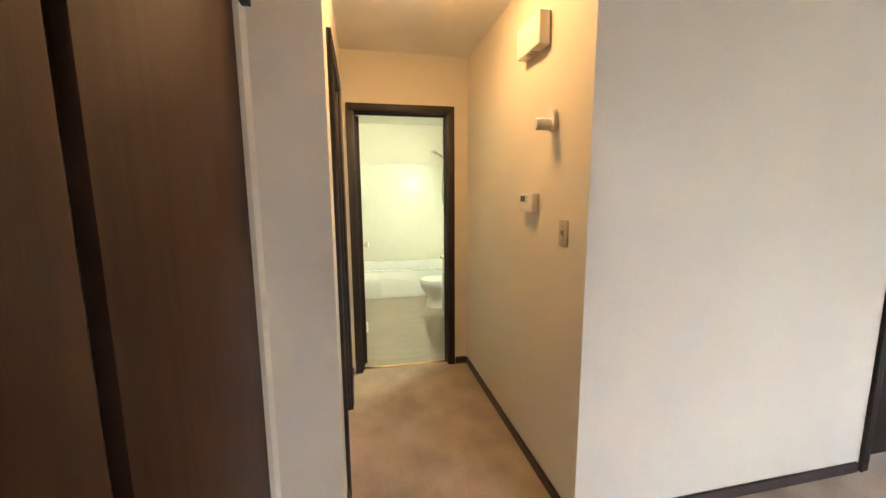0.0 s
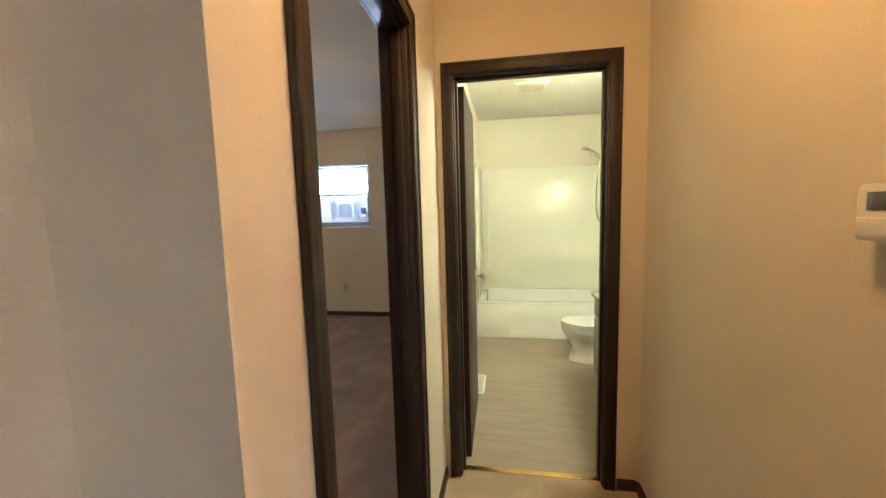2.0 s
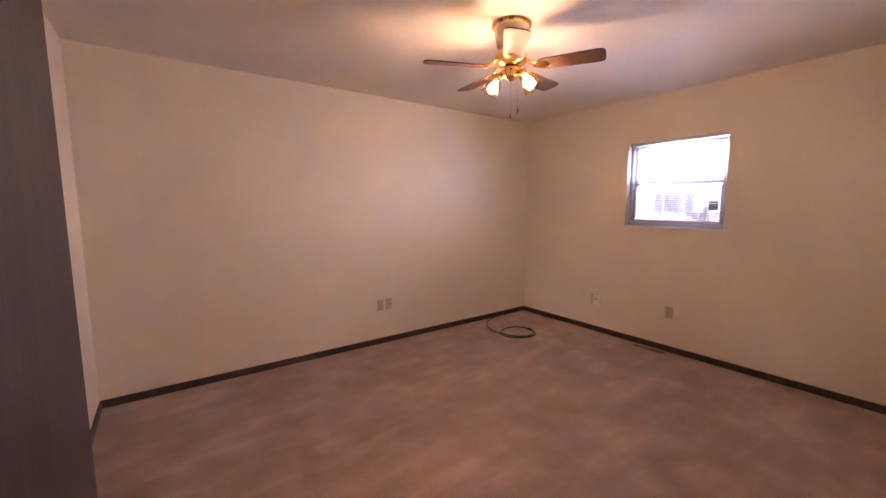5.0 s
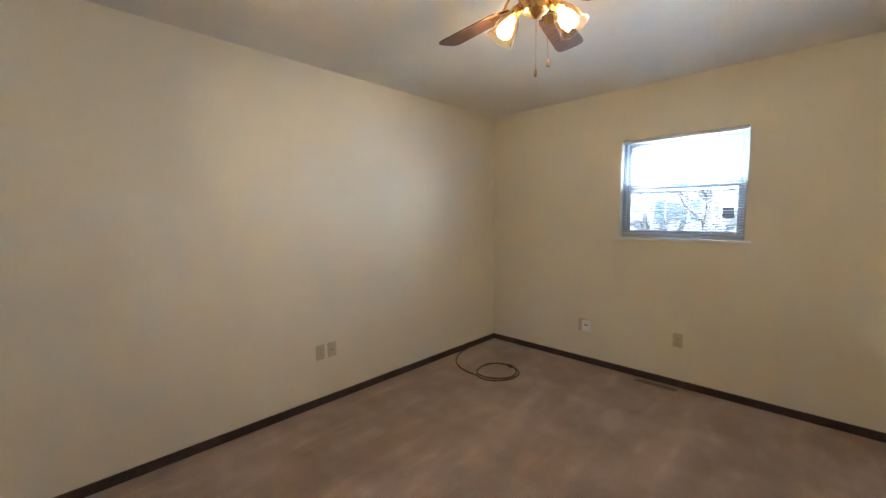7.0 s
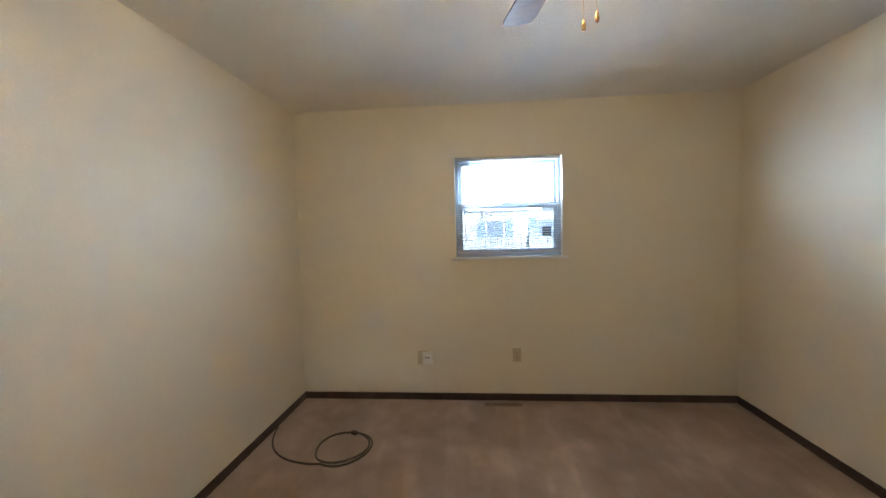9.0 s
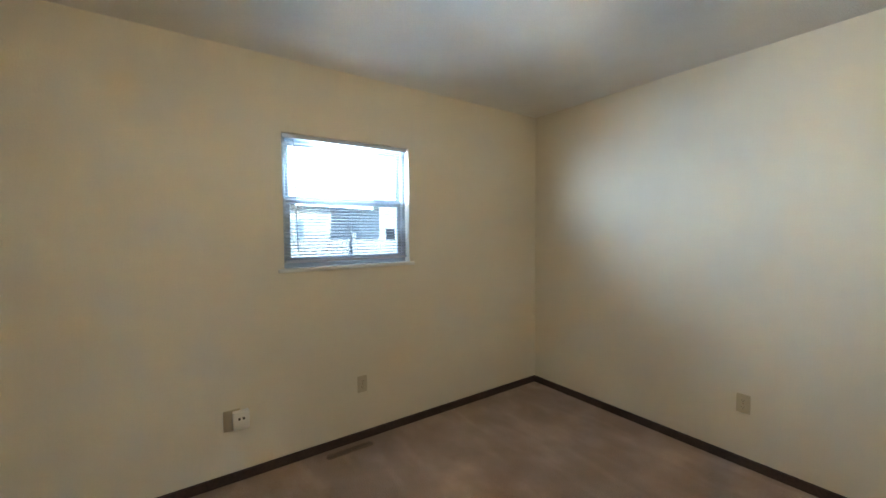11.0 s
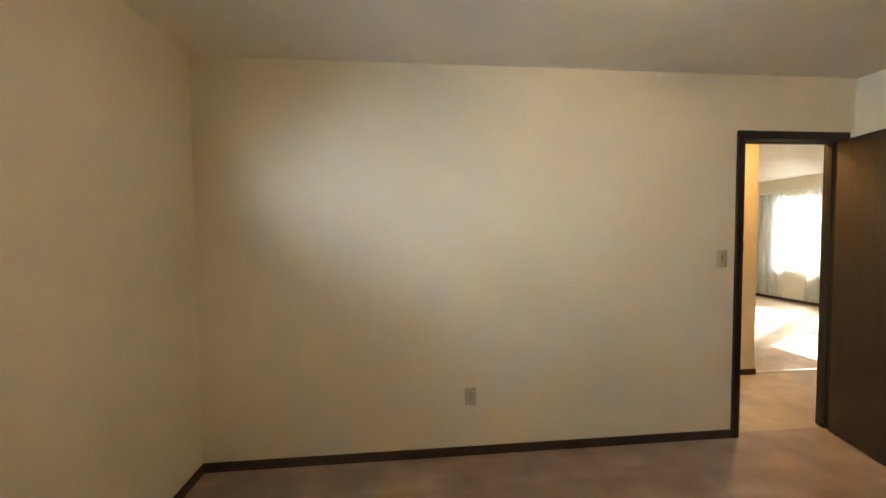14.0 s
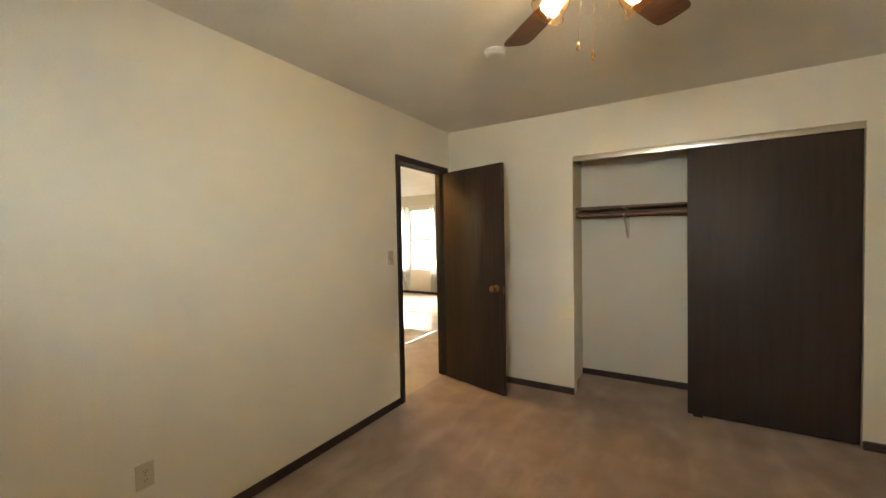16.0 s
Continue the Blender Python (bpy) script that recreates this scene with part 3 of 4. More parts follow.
outlet("wall_outlet", "ivory duplex outlet low on the bedroom wall", (-4.125, 3.076, 0.403), 90, "duplex")
outlet("cable_plate", "ivory cable plate beside an outlet", (-4.125, 3.171, 0.403), 90, "jack")
outlet("wall_outlet", "ivory duplex outlet below the window", (-2.282, 5.225, 0.385), 0, "duplex")
outlet("wall_outlet", "ivory duplex outlet on the bedroom wall", (-0.54, 3.592, 0.382), -90, "duplex")
outlet("light_switch", "ivory toggle switch beside the bedroom door", (-0.54, 1.867, 1.24), -90, "switch")
outlet("light_switch", "ivory toggle switch in the hallway", (0.505, 0.738, 1.262), -90, "switch")
pj = thing("phone_jack", "white surface-mounted phone jack box with two ports", "phone jack", (-3.032, 5.225, 0.362))
part("back_plate", boxed(-0.085, 0.0, -0.006, 0, -0.06, 0.06, bevel=0.003), IVORY, pj, "ivory wall plate")
part("body", boxed(-0.040, 0.045, -0.040, -0.006, -0.052, 0.052, bevel=0.005), WHITE, pj)
for x in (-0.008, 0.014):
    part("port", boxed(x - 0.006, x + 0.006, -0.0408, -0.0395, 0.004, 0.018), SLOT, pj)

# ---- things on the hallway wall ----
th = thing("thermostat", "off-white wall thermostat with a small grey display", "thermostat", (0.505, 1.06, 1.385), -90)
part("body", boxed(-0.082, 0.078, -0.036, 0, -0.047, 0.048, bevel=0.007), PLASTIC, th)
part("display", boxed(-0.060, -0.004, -0.0372, -0.035, 0.004, 0.034, bevel=0.001), GREY_LCD, th)
for z in (0.010, 0.026):
    part("button", boxed(0.006, 0.022, -0.0385, -0.035, z - 0.006, z + 0.006, bevel=0.002), IVORY, th)
part("lower_cover", boxed(-0.076, 0.02, -0.0375, -0.035, -0.040, -0.008, bevel=0.001), PLASTIC, th)
ch = thing("door_chime", "cream rectangular door chime box high on the wall", "door chime", (0.505, 1.03, 2.10), -90)
part("cover", boxed(-0.135, 0.115, -0.055, 0, -0.015, 0.125, bevel=0.004), PLASTIC, ch)
for k in range(4):
    part("grille_slot", boxed(-0.05 + k * 0.02, -0.042 + k * 0.02, -0.045, -0.012, -0.0155, -0.0148), SLOT, ch)
mo = thing("wall_holder", "white rounded plastic holder with a protruding cylinder", "holder", (0.505, 0.855, 1.748), -90)
ob_ = bmesh.new()
slab(ob_, [(0.036 * math.cos(a), 0.052 * math.sin(a)) for a in [i * math.pi / 12 for i in range(24)]], 0, 0.022, Matrix.Rotation(math.pi / 2, 4, "X"))
part("backplate", ob_, PLASTIC, mo)
part("barrel", lathed([(0.024, 0.0), (0.026, 0.01), (0.026, 0.066), (0.023, 0.073), (0.0, 0.074)], 24, Matrix.Translation((0, -0.018, -0.018)) @ Matrix.Rotation(radians(90), 4, "X")), PLASTIC, mo)
for y in (-0.04, -0.06, -0.078):
    part("hole", boxed(-0.003, 0.003, y - 0.003, y + 0.003, 0.0076, 0.0086), SLOT, mo)
hl = thing("hall_light", "round lit ceiling light in the hallway", "ceiling light", (0.03, 1.08, 0))
part("rim", lathed([(0.14, H), (0.145, H - 0.015), (0.135, H - 0.025)], 32), BRASS, hl)
part("diffuser", lathed([(0.133, H - 0.02), (0.128, H - 0.05), (0.10, H - 0.075), (0.05, H - 0.088), (0.0, H - 0.09)], 32), HALL_GLOW, hl, "lit frosted bowl")


# ---- closets ----
def slider(name, label, x0, x1, y0, y1, z1, material):
    root = thing(name, label, "closet door", ((x0 + x1) / 2, (y0 + y1) / 2, 0))
    dx, dy = (x1 - x0) / 2, (y1 - y0) / 2
    part("panel", boxed(-dx, dx, -dy, dy, 0.015, z1, bevel=0.0015), material, root)
    return root


slider("closet_sliding_door", "dark brown flush sliding closet door", -3.54, -2.605, 0.838, 0.868, 2.04, DOOR)
slider("closet_sliding_door", "dark brown sliding closet door behind the front one", -3.56, -2.66, 0.795, 0.823, 2.03, DOOR)
tr = thing("closet_track", "satin aluminium closet door track under the header", "track")
part("fascia", boxed(-3.545, -1.768, 0.870, 0.882, 2.03, 2.074, bevel=0.001), ALU, tr)
part("channel", boxed(-3.545, -1.768, 0.785, 0.870, 2.055, 2.074), ALU, tr)
part("floor_guide", boxed(-2.70, -2.64, 0.79, 0.87, 0, 0.014), BLACKISH, tr)
sh_ = thing("closet_shelf", "stained pine closet shelf with a hanging rod", "shelf")
part("board", boxed(-3.62, -1.72, 0.295, 0.635, 1.632, 1.65, bevel=0.002), SHELF, sh_)
part("cleat", boxed(-3.62, -1.72, 0.295, 0.313, 1.56, 1.632), SHELF, sh_)
part("rod", tubed([(-3.62, 0.60, 1.575), (-1.72, 0.60, 1.575)], 0.0165, 14), SHELF, sh_, "round wooden hanging rod")
for x in (-2.14,):
    bb = bmesh.new()
    tube(bb, [(x, 0.30, 1.37), (x, 0.42, 1.44), (x, 0.57, 1.545), (x, 0.62, 1.55), (x, 0.625, 1.575)], 0.009, 8)
    box(bb, x - 0.014, x + 0.014, 0.295, 0.301, 1.36, 1.632)
    box(bb, x - 0.014, x + 0.014, 0.301, 0.62, 1.624, 1.632)
    part("bracket", bb, IVORY, sh_, "ivory metal shelf bracket")
slider("coat_closet_door", "brown flush sliding closet door by the hallway", -0.752, -0.722, -0.10, 0.69, 2.055, SLIDER)
slider("coat_closet_door", "brown flush sliding closet door standing in front", -0.716, -0.69, -1.0, -0.20, 2.055, SLIDER)
ct = thing("coat_closet_track", "dark metal track above the coat closet doors", "track")
part("rail", boxed(-0.79, -0.702, -1.0, 0.692, 2.057, 2.069), BLACKISH, ct)
part("end_bracket", boxed(-0.705, -0.675, 0.66, 0.735, 2.055, 2.09, bevel=0.003), BLACKISH, ct)

# ---- cord and floor vent ----
pts = []
P0, P1, P2, P3 = Vector((-4.10, 4.70)), Vector((-4.04, 4.38)), Vector((-3.84, 4.25)), Vector((-3.60, 4.268))
for i in range(14):
    u = i / 14
    p = (1 - u) ** 3 * P0 + 3 * u * (1 - u) ** 2 * P1 + 3 * u * u * (1 - u) * P2 + u ** 3 * P3
    pts.append((p.x, p.y, 0.0075))
c0 = Vector((-3.515, 4.455))
for i in range(46):
    a = radians(-115 + i * 12.4)
    r = 0.205 - 0.028 * i / 46 + 0.006 * math.sin(i * 0.7)
    pts.append((c0.x + r * 0.93 * math.cos(a), c0.y + r * math.sin(a), 0.0075 + 0.011 * min(1, max(0, (i - 26) / 4))))
cord = thing("extension_cord", "brown extension cord lying coiled on the carpet", "cord")
part("cable", tubed(pts, 0.0065, 6), CORD, cord)
e = Vector(pts[-1])
d = (e - Vector(pts[-2])).normalized()
part("plug", boxed(-0.022, 0.022, -0.014, 0.014, 0, 0.024, bevel=0.005), CORD, cord, "moulded plug end").matrix_basis = Matrix.Translation((e.x, e.y, 0.002)) @ Matrix.Rotation(math.atan2(d.y, d.x), 4, "Z")


def register(name, label, x0, x1, y0, y1, z, material, along):
    root = thing(name, label, "vent", ((x0 + x1) / 2, (y0 + y1) / 2, z))
    dx, dy = (x1 - x0) / 2, (y1 - y0) / 2
    part("backing", boxed(-dx, dx, -dy, dy, 0, 0.002), SLOT, root)
    for a in (-1, 1):
        part("rim", boxed(-dx, dx, a * dy - 0.008, a * dy + 0.008, 0.002, 0.007, bevel=0.001), material, root)
        part("rim", boxed(a * dx - 0.008, a * dx + 0.008, -dy + 0.008, dy - 0.008, 0.002, 0.007, bevel=0.001), material, root)
    n_ = 16
    for k in range(n_):
        u = -1 + 2 * (k + 0.5) / n_
        if along == "x":
            part("slat", boxed(u * (dx - 0.01) - 0.004, u * (dx - 0.01) + 0.004, -dy + 0.008, dy - 0.008, 0.002, 0.006), material, root)
        else:
            part("slat", boxed(-dx + 0.008, dx - 0.008, u * (dy - 0.01) - 0.004, u * (dy - 0.01) + 0.004, 0.002, 0.006), material, root)
    return root


register("floor_vent", "brown metal floor register set in the carpet", -2.56, -2.26, 5.112, 5.150, 0.0, VENT, "x")
register("floor_vent", "white metal floor register beside the bathroom door", -0.395, -0.312, 3.17, 3.49, 0.004, WHITE, "y")

# ---- bathroom ----
tub = thing("bathtub", "white bathtub with a glossy surround", "bathtub")
TX0, TX1, TY0, TY1, TZ = -0.452, 1.08, 4.48, 5.225, 0.395
part("apron", boxed(TX0 + 0.002, TX1 - 0.002, TY0, TY0 + 0.03, 0.0, TZ - 0.02, bevel=0.004), PORCELAIN, tub, "flat white apron")
part("front_rim", boxed(TX0 + 0.002, TX1 - 0.002, TY0 - 0.006, TY0 + 0.075, TZ - 0.025, TZ, bevel=0.010), PORCELAIN, tub)
part("back_rim", boxed(TX0 + 0.002, TX1 - 0.002, TY1 - 0.06, TY1 - 0.002, 0.05, TZ, bevel=0.006), PORCELAIN, tub)
part("end_rim", boxed(TX0 + 0.002, TX0 + 0.09, TY0 + 0.07, TY1 - 0.06, 0.05, TZ, bevel=0.006), PORCELAIN, tub)
part("end_rim", boxed(TX1 - 0.13, TX1 - 0.002, TY0 + 0.07, TY1 - 0.06, 0.05, TZ, bevel=0.006), PORCELAIN, tub)
part("tub_bottom", boxed(TX0 + 0.002, TX1 - 0.002, TY0 + 0.03, TY1 - 0.06, 0.03, 0.06), PORCELAIN, tub)
ap = bmesh.new()
slab(ap, [(-0.10, 0.035), (0.9, 0.035), (0.9, 0.15), (0.5, 0.19), (0.1, 0.27), (-0.10, 0.30)], 0, 0.004, Matrix.Translation((0, TY0 + 0.001, 0)) @ Matrix.Rotation(math.pi / 2, 4, "X"))
part("apron_panel", ap, PORCELAIN, tub)
su = bmesh.new()
box(su, TX0 + 0.003, TX1 - 0.003, TY1 - 0.028, TY1 - 0.003, TZ, 1.87, bevel=0.006)
part("back_panel", su, ACRYLIC, tub, "glossy cream surround panel")
part("side_panel", boxed(TX0 + 0.003, TX0 + 0.028, TY0 - 0.02, TY1 - 0.028, TZ, 1.87, bevel=0.006), ACRYLIC, tub)
part("side_panel", boxed(TX1 - 0.028, TX1 - 0.003, TY0 - 0.02, TY1 - 0.028, TZ, 1.87, bevel=0.006), ACRYLIC, tub)
for x in (TX0 + 0.10,):
    part("corner_trim", boxed(x, x + 0.02, TY1 - 0.034, TY1 - 0.028, TZ + 0.25, 1.78, bevel=0.003), ACRYLIC, tub)
part("front_trim", boxed(TX1 - 0.04, TX1 - 0.028, TY0 - 0.02, TY0 + 0.06, TZ, 1.87, bevel=0.004), ACRYLIC, tub)
part("tub_spout", tubed([(TX1 - 0.03, 4.86, 0.50), (TX1 - 0.12, 4.86, 0.505), (TX1 - 0.165, 4.86, 0.495), (TX1 - 0.175, 4.86, 0.475)], 0.022, 14), CHROME, tub, "chrome spout")
part("tap_plate", lathed([(0.065, 0), (0.06, 0.008), (0.03, 0.014), (0.022, 0.05), (0.026, 0.07), (0.0, 0.075)], 24, Matrix.Translation((TX1 - 0.028, 4.86, 0.69)) @ Matrix.Rotation(-math.pi / 2, 4, "Y")), CHROME, tub, "round chrome tap")
shw = thing("hand_shower", "chrome hand shower with a looping hose", "shower")
SX, SY, SZ = 1.08, 4.95, 2.02
part("flange", lathed([(0.028, 0), (0.026, 0.006), (0.012, 0.012), (0.0, 0.012)], 20, Matrix.Translation((SX, SY, SZ)) @ Matrix.Rotation(-math.pi / 2, 4, "Y")), CHROME, shw)
part("shower_arm", tubed([(SX, SY, SZ), (SX - 0.07, SY, SZ + 0.005), (SX - 0.12, SY, SZ - 0.03), (SX - 0.15, SY, SZ - 0.065)], 0.010, 10), CHROME, shw)
part("diverter", boxed(SX - 0.185, SX - 0.125, SY - 0.025, SY + 0.025, SZ - 0.115, SZ - 0.055, bevel=0.008), CHROME, shw)
part("wand", tubed([(SX - 0.155, SY, SZ - 0.09), (SX - 0.22, SY, SZ - 0.045), (SX - 0.29, SY, SZ - 0.005)], 0.012, 10), CHROME, shw)
part("spray_head", lathed([(0.014, 0.03), (0.03, 0.018), (0.05, 0.006), (0.052, -0.006), (0.046, -0.014), (0.0, -0.016)], 24, Matrix.Translation((SX - 0.325, SY, SZ + 0.004)) @ Matrix.Rotation(radians(18), 4, "Y")), CHROME, shw)
hp = []
for i in range(25):
    a = math.pi * i / 24
    hp.append((SX - 0.155 + 0.10 * -math.cos(a) * (0.35 + 0.65 * math.sin(a)), SY - 0.01, SZ - 0.12 - 0.68 * math.sin(a) ** 0.8))
part("hose", tubed(hp, 0.0085, 8), CHROME, shw, "ribbed steel hose")

toi = thing("toilet", "white porcelain toilet with a closed lid", "toilet", (0.355, 3.93, 0.004))
toi.scale = (1, 1, 0.90)
ped = bmesh.new()
rings = []
for z, x0, x1, w in ((0, 0.07, 0.50, 0.105), (0.03, 0.075, 0.50, 0.10), (0.13, 0.10, 0.48, 0.085), (0.22, 0.06, 0.47, 0.12), (0.29, 0.02, 0.46, 0.165), (0.345, 0.005, 0.455, 0.18), (0.365, 0.01, 0.45, 0.175)):
    cx, hx = (x0 + x1) / 2, (x1 - x0) / 2
    rings.append([ped.verts.new((cx + hx * math.cos(a) * (1 if math.cos(a) < 0 else 0.95), w * math.sin(a), z)) for a in [2 * math.pi * i / 28 for i in range(28)]])
for a, b in zip(rings, rings[1:]):
    for i in range(28):
        ped.faces.new((a[i], a[(i + 1) % 28], b[(i + 1) % 28], b[i]))
ped.faces.new(rings[0]), ped.faces.new(rings[-1])
bmesh.ops.recalc_face_normals(ped, faces=ped.faces)
part("bowl", ped, PORCELAIN, toi)


def oval(x0, x1, w, z0, z1):
    cx, hx = (x0 + x1) / 2, (x1 - x0) / 2
    bm = slab(bmesh.new(), [(cx + hx * math.cos(a), w * math.sin(a)) for a in [2 * math.pi * i / 32 for i in range(32)]], z0, z1)
    bmesh.ops.bevel(bm, geom=[e for e in bm.edges if abs(e.verts[0].co.z - e.verts[1].co.z) < 1e-5], offset=0.006, segments=2, affect="EDGES")
    return bm


part("seat", oval(0.0, 0.45, 0.182, 0.366, 0.384), PORCELAIN, toi)
part("lid", oval(0.003, 0.452, 0.179, 0.386, 0.405), PORCELAIN, toi, "closed white lid")
part("tank", boxed(0.51, 0.705, -0.215, 0.215, 0.34, 0.70, bevel=0.015), PORCELAIN, toi)
part("tank_lid", boxed(0.50, 0.712, -0.225, 0.225, 0.70, 0.735, bevel=0.010), PORCELAIN, toi)
part("tank_foot", boxed(0.42, 0.56, -0.10, 0.10, 0.25, 0.345, bevel=0.02), PORCELAIN, toi)
part("flush_lever", tubed([(0.505, 0.16, 0.64), (0.49, 0.155, 0.642), (0.488, 0.09, 0.632)], 0.006, 8), CHROME, toi)

van = thing("vanity_cabinet", "taupe bathroom vanity cabinet", "cabinet", (0.535, 2.46, 0.004))
part("carcass", boxed(0.02, 0.543, 0, 0.975, 0.09, 0.705, bevel=0.002), VANITY, van)
part("toe_kick", boxed(0.07, 0.543, 0.0, 0.975, 0, 0.09), VANITY, van)
for y0, y1 in ((0.02, 0.475), (0.495, 0.955)):
    part("cabinet_door", boxed(0.0, 0.019, y0, y1, 0.11, 0.55, bevel=0.003), VANITY, van)
part("drawer_front", boxed(0.0, 0.019, 0.02, 0.955, 0.565, 0.695, bevel=0.003), VANITY, van)
vt = thing("marble_counter", "cream cultured marble vanity top with a backsplash", "countertop", (0.535, 2.46, 0.709))
part("top", boxed(-0.015, 0.543, -0.08, 0.995, 0, 0.034, bevel=0.006), COUNTER, vt)
part("backsplash", boxed(0.525, 0.543, -0.08, 0.995, 0.034, 0.12, bevel=0.004), COUNTER, vt)
fc = thing("basin_faucet", "chrome basin faucet on the vanity top", "faucet", (0.98, 3.2, 0.743))
part("body", boxed(-0.03, 0.03, -0.08, 0.08, 0, 0.03, bevel=0.008), CHROME, fc)
part("spout", tubed([(0, 0, 0.03), (-0.02, 0, 0.07), (-0.09, 0, 0.085), (-0.13, 0, 0.07)], 0.011, 10), CHROME, fc)
for y in (-0.06, 0.06):
    part("handle", lathed([(0.014, 0.03), (0.02, 0.045), (0.018, 0.06), (0.0, 0.064)], 14, Matrix.Translation((0, y, 0))), CHROME, fc)
tbar = thing("towel_bar", "chrome towel bar on the bathroom wall", "towel bar", (1.08, 4.05, 1.22))
part("rail", tubed([(-0.06, -0.25, 0), (-0.06, 0.25, 0)], 0.008, 10), CHROME, tbar)
for y in (-0.25, 0.25):
    part("post", tubed([(0, y, 0), (-0.065, y, 0)], 0.012, 10), CHROME, tbar)
bv = thing("exhaust_fan_grille", "cream exhaust fan grille on the bathroom ceiling", "vent", (0.10, 3.96, 0))
part("frame", boxed(-0.14, 0.14, -0.12, 0.12, H - 0.022, H, bevel=0.006), PLASTIC, bv)
for k in range(7):
    part("slat", boxed(-0.11, 0.11, -0.095 + k * 0.03, -0.082 + k * 0.03, H - 0.0235, H - 0.0215), IVORY, bv)
vl = thing("vanity_light", "lit globe light bar above the vanity", "wall lamp", (1.08, 2.9, 2.13))
part("backplate", boxed(-0.03, 0, -0.3, 0.3, -0.05, 0.05, bevel=0.006), CHROME, vl)
for y in (-0.2, 0.0, 0.2):
    part("globe", lathed([(0.0, -0.055), (0.03, -0.046), (0.05, -0.022), (0.055, 0.0), (0.05, 0.022), (0.03, 0.046), (0.0, 0.055)], 20, Matrix.Translation((-0.085, y, 0))), VANITY_GLOW, vl, "lit white globe")

# ---- living room windows ----
for i, (a, b) in enumerate(LWIN):
    w = tagged(new("window_%d" % (i + 2)), "tall white double-hung living room window", "", "", "structure")
    for d in ((a, a + 0.04, 0.62, 2.12), (b - 0.04, b, 0.62, 2.12), (a + 0.04, b - 0.04, 0.62, 0.66), (a + 0.04, b - 0.04, 2.08, 2.12), (a + 0.04, b - 0.04, 1.33, 1.385)):
        part("window_frame", boxed(d[0], d[1], -3.76, -3.71, d[2], d[3], bevel=0.003), VINYL, w)
    for z0, z1 in ((0.66, 1.33), (1.385, 2.08)):
        part("pane", boxed(a + 0.04, b - 0.04, -3.737, -3.733, z0, z1), GLASS, w).visible_shadow = False
    part("window_sill", boxed(a - 0.04, b + 0.04, -3.71, -3.62, 0.60, 0.62, bevel=0.004), WHITE, w)


def curtain(x0, x1, label, folds):
    c = thing("sheer_curtain", label, "curtain")
    bm = bmesh.new()
    cols = []
    n_ = 90
    for i in range(n_ + 1):
        u = i / n_
        x = x0 + (x1 - x0) * u
        y = -3.56 + 0.022 * math.sin(u * folds * 2 * math.pi) + 0.008 * math.sin(u * folds * 5.1 + 1)
        cols.append([bm.verts.new((x + 0.012 * math.sin(z * 3 + i * 0.3), y + 0.01 * math.sin(z * 4 + i), z)) for z in (0.08, 0.7, 1.4, 2.17)])
    for p, q in zip(cols, cols[1:]):
        for k in range(3):
            bm.faces.new((p[k], q[k], q[k + 1], p[k + 1]))
    part("cloth", bm, sheer, c)
    return c


curtain(4.05, 4.62, "white sheer curtain gathered beside a living room window", 7)
curtain(3.22, 3.62, "white sheer curtain gathered between two living room windows", 6)
curtain(2.30, 2.60, "white sheer curtain gathered at the window edge", 5)
rd = thing("curtain_rod", "slim white curtain rod above the living room windows", "curtain rod")
part("rod", tubed([(2.2, -3.56, 2.19), (4.7, -3.56, 2.19)], 0.009, 10), WHITE, rd)
for x in (2.25, 3.45, 4.65):
    part("bracket", tubed([(x, -3.65, 2.19), (x, -3.56, 2.19)], 0.007, 8), WHITE, rd)

# ---- outdoors ----
gb = bmesh.new()
bmesh.ops.create_grid(gb, x_segments=1, y_segments=1, size=600)
ground = structure("ground", gb, GRASS, "dry winter lawn")
ground.location.z = -0.35
house = thing("neighbour_house", "pale sided single-storey house behind a pale fence", "house", (0, 22, -0.35))
hb = boxed(-13, 3.2, 0, 8, 0, 3.1)
part("wall", hb, SIDING, house)
for k in range(17):
    part("siding_board", boxed(-13.02, 3.2, -0.025, 0, 0.12 + k * 0.17, 0.12 + k * 0.17 + 0.15), SIDING, house)
rb = slab(bmesh.new(), [(-0.6, 3.05), (4.0, 4.6), (8.6, 3.05), (8.6, 3.2), (4.0, 4.8), (-0.6, 3.2)], -13.4, 3.6, Matrix(((0, 0, 1, 0), (1, 0, 0, 0), (0, 1, 0, 0), (0, 0, 0, 1))))
part("roof", rb, ROOF, house)
for x in (-9.5, -6.2, -1.6, 1.0):
    w = part("window", boxed(x - 0.5, x + 0.5, -0.07, -0.03, 0.95, 2.3), VINYL, house)
    part("pane", boxed(x - 0.43, x + 0.43, -0.09, -0.071, 1.02, 2.23), HOUSE_GLASS, w)
    for s in (-1, 1):
        part("shutter", boxed(x + s * 0.72 - 0.2, x + s * 0.72 + 0.2, -0.06, -0.028, 0.9, 2.35), SHUTTER, house)
gar = thing("neighbour_garage", "white gabled garage beside the neighbouring house", "house", (8.6, 20, -0.35))
part("wall", boxed(-3.6, 5, 0, 7, 0, 3.0), SIDING, gar)
part("roof", slab(bmesh.new(), [(-4.0, 2.95), (0.7, 4.9), (5.4, 2.95), (5.4, 3.1), (0.7, 5.08), (-4.0, 3.1)], -0.4, 7.4, Matrix(((1, 0, 0, 0), (0, 0, 1, 0), (0, 1, 0, 0), (0, 0, 0, 1)))), ROOF, gar)
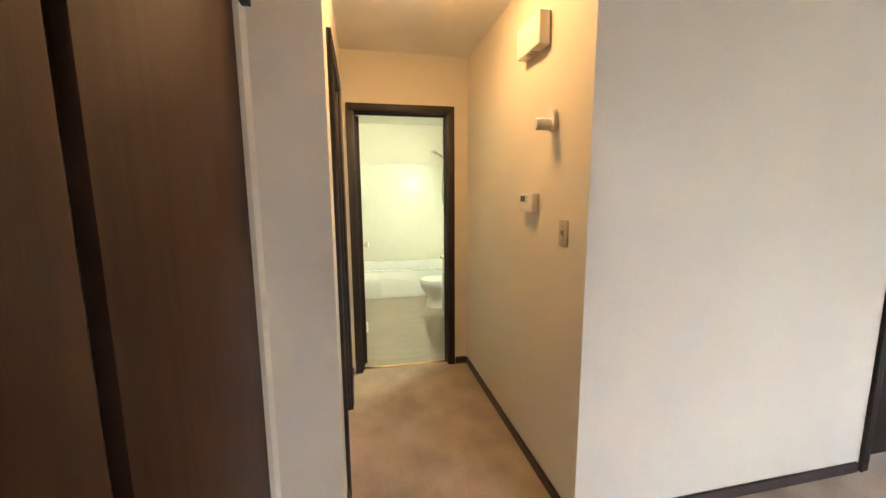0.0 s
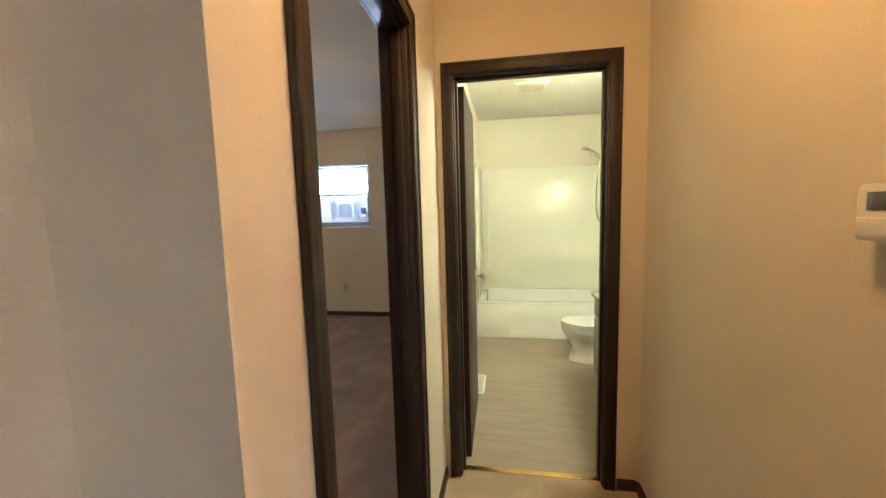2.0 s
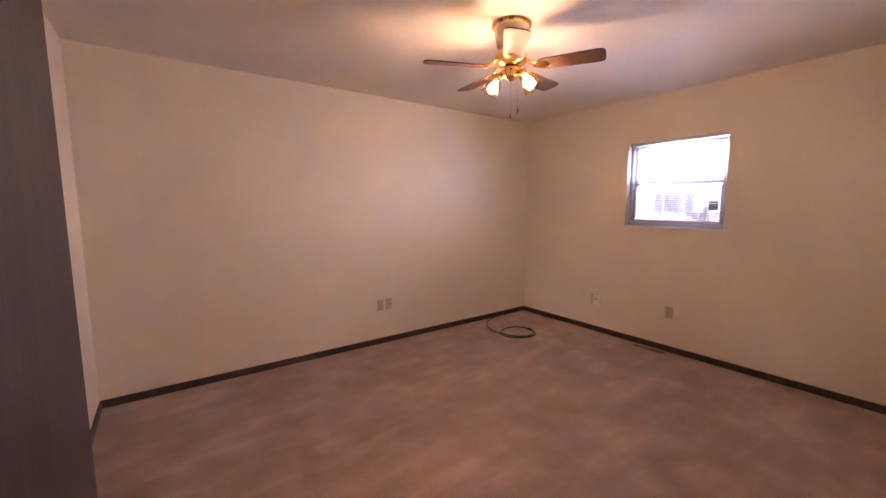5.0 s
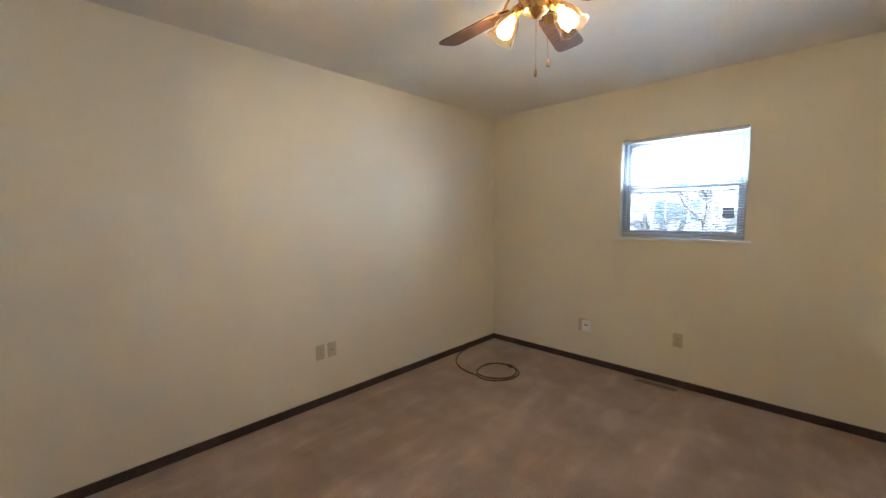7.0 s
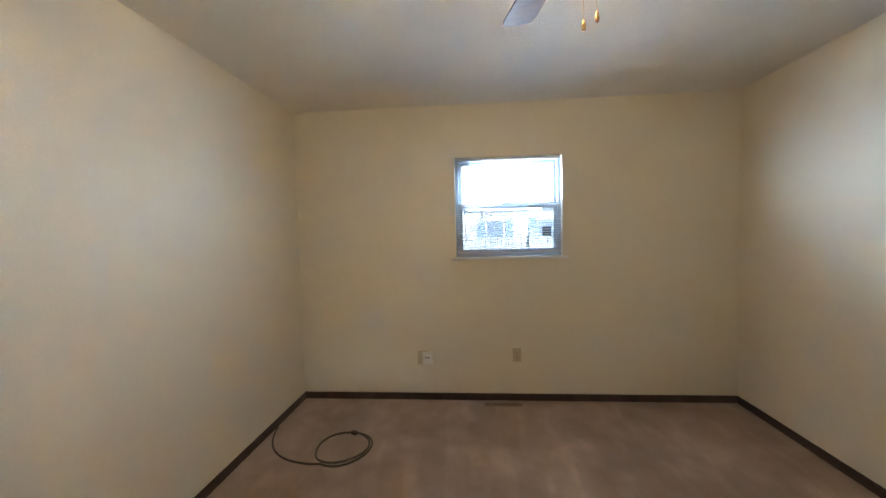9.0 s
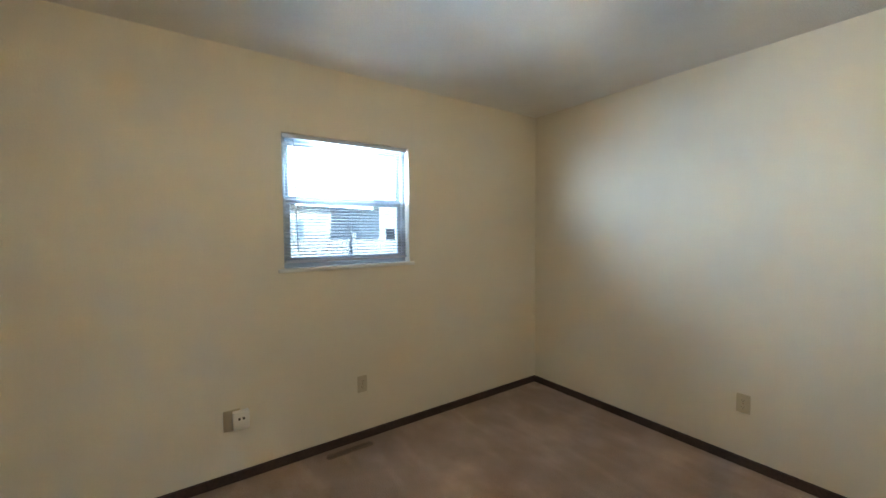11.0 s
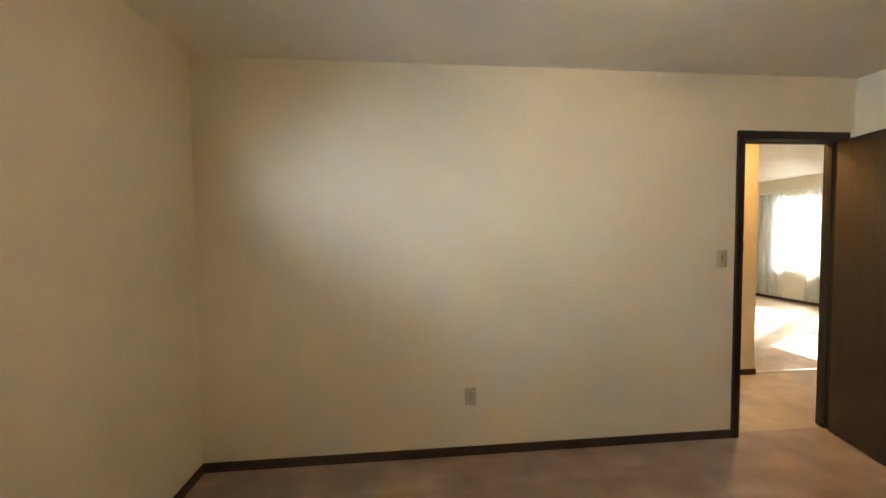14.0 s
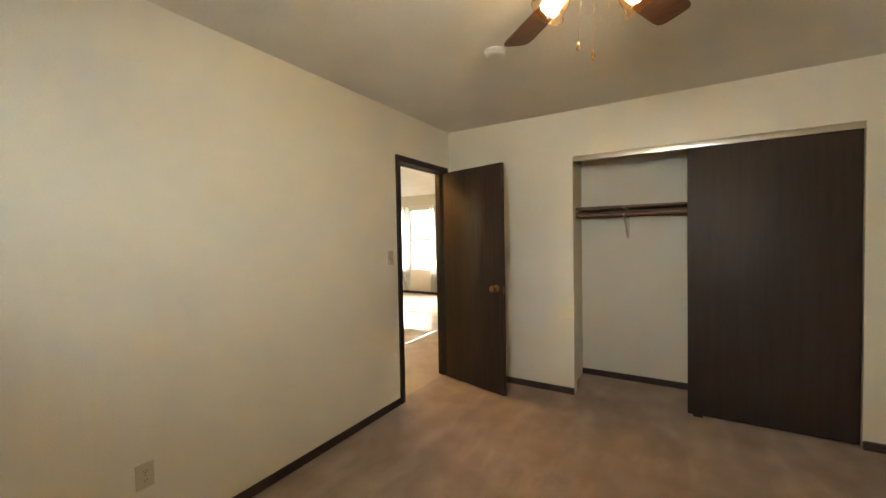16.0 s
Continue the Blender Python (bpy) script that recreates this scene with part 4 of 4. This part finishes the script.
part("gable", slab(bmesh.new(), [(-3.6, 3.0), (5.0, 3.0), (0.7, 4.8)], 0, 0.1, Matrix(((1, 0, 0, 0), (0, 0, 1, 0), (0, 1, 0, 0), (0, 0, 0, 1)))), SIDING, gar)
gw = part("window", boxed(-0.2, 0.7, -0.05, 0.0, 1.7, 2.5), VINYL, gar)
part("pane", boxed(-0.12, 0.62, -0.07, -0.051, 1.78, 2.42), HOUSE_GLASS, gw)
fen = thing("garden_fence", "pale weathered board fence across the back yard", "fence", (0, 13.5, -0.35))
bd = mesh_of("board", boxed(-0.068, 0.068, -0.01, 0.01, 0.05, 1.55, bevel=0.002), FENCE)
for k in range(110):
    o = new("board", bd)
    o.parent, o.location = fen, (-9 + k * 0.15, 0, 0.012 * math.sin(k * 2.3))
for x in range(-9, 8, 2):
    part("post", boxed(x - 0.05, x + 0.05, -0.12, -0.02, 0, 1.75), FENCE, fen)
for z in (0.4, 1.2):
    part("rail", boxed(-9.1, 7.5, 0.012, 0.05, z, z + 0.09), FENCE, fen)
tree = thing("bare_tree", "bare leafless tree with a forked trunk", "tree", (-3.2, 11.6, -0.35))
rng = random.Random(5)
trunk = bmesh.new()
tube(trunk, [(0, 0, 0), (0.03, 0, 0.7), (0.0, 0.02, 1.4), (0.06, 0, 2.0)], 0.17, 10, 0.11)
part("trunk", trunk, BARK, tree)
limb = bmesh.new()


def grow(p, d, length, r, depth):
    mid = p + d * length * 0.5 + Vector((rng.uniform(-1, 1), rng.uniform(-1, 1), rng.uniform(-0.3, 0.6))) * length * 0.08
    q = p + d * length
    tube(limb, [p, mid, q], r, 6, r * 0.6)
    if depth:
        for _ in range(3):
            nd = (d + Vector((rng.uniform(-1, 1), rng.uniform(-1, 1), rng.uniform(-0.1, 0.8))) * 0.75).normalized()
            grow(q if _ else mid, nd, length * rng.uniform(0.55, 0.8), r * 0.58, depth - 1)


for ang, z in ((20, 1.2), (150, 1.5), (-80, 1.9), (75, 2.0), (200, 2.0)):
    grow(Vector((0.0, 0, z)), Vector((math.cos(radians(ang)) * 0.7, math.sin(radians(ang)) * 0.4, 0.75)).normalized(), 1.2, 0.07, 3)
part("limbs", limb, BARK, tree)

# ---- floor planks ----
rng2 = random.Random(3)
PW, PL = 0.152, 0.92
pl = mesh_of("plank", boxed(-PL / 2 + 0.0008, PL / 2 - 0.0008, -PW / 2 + 0.0008, PW / 2 - 0.0008, 0, 0.004), PLANK)
for r_ in range(20):
    y = 2.342 + PW * (r_ + 0.5)
    x = -0.452 - rng2.uniform(0.1, 0.8) + PL / 2
    while x - PL / 2 < 1.08:
        a, b = max(x - PL / 2, -0.452), min(x + PL / 2, 1.08)
        if y + PW / 2 < 5.225 and b - a > 0.03:
            if b - a > PL - 0.001:
                o = new("plank", pl)
            else:
                o = new("plank", mesh_of("plank", boxed(-(b - a) / 2 + 0.0008, (b - a) / 2 - 0.0008, -PW / 2 + 0.0008, PW / 2 - 0.0008, 0, 0.004), PLANK))
            o.parent, o.location = bath_floor, ((a + b) / 2, y, -0.004)
        x += PL
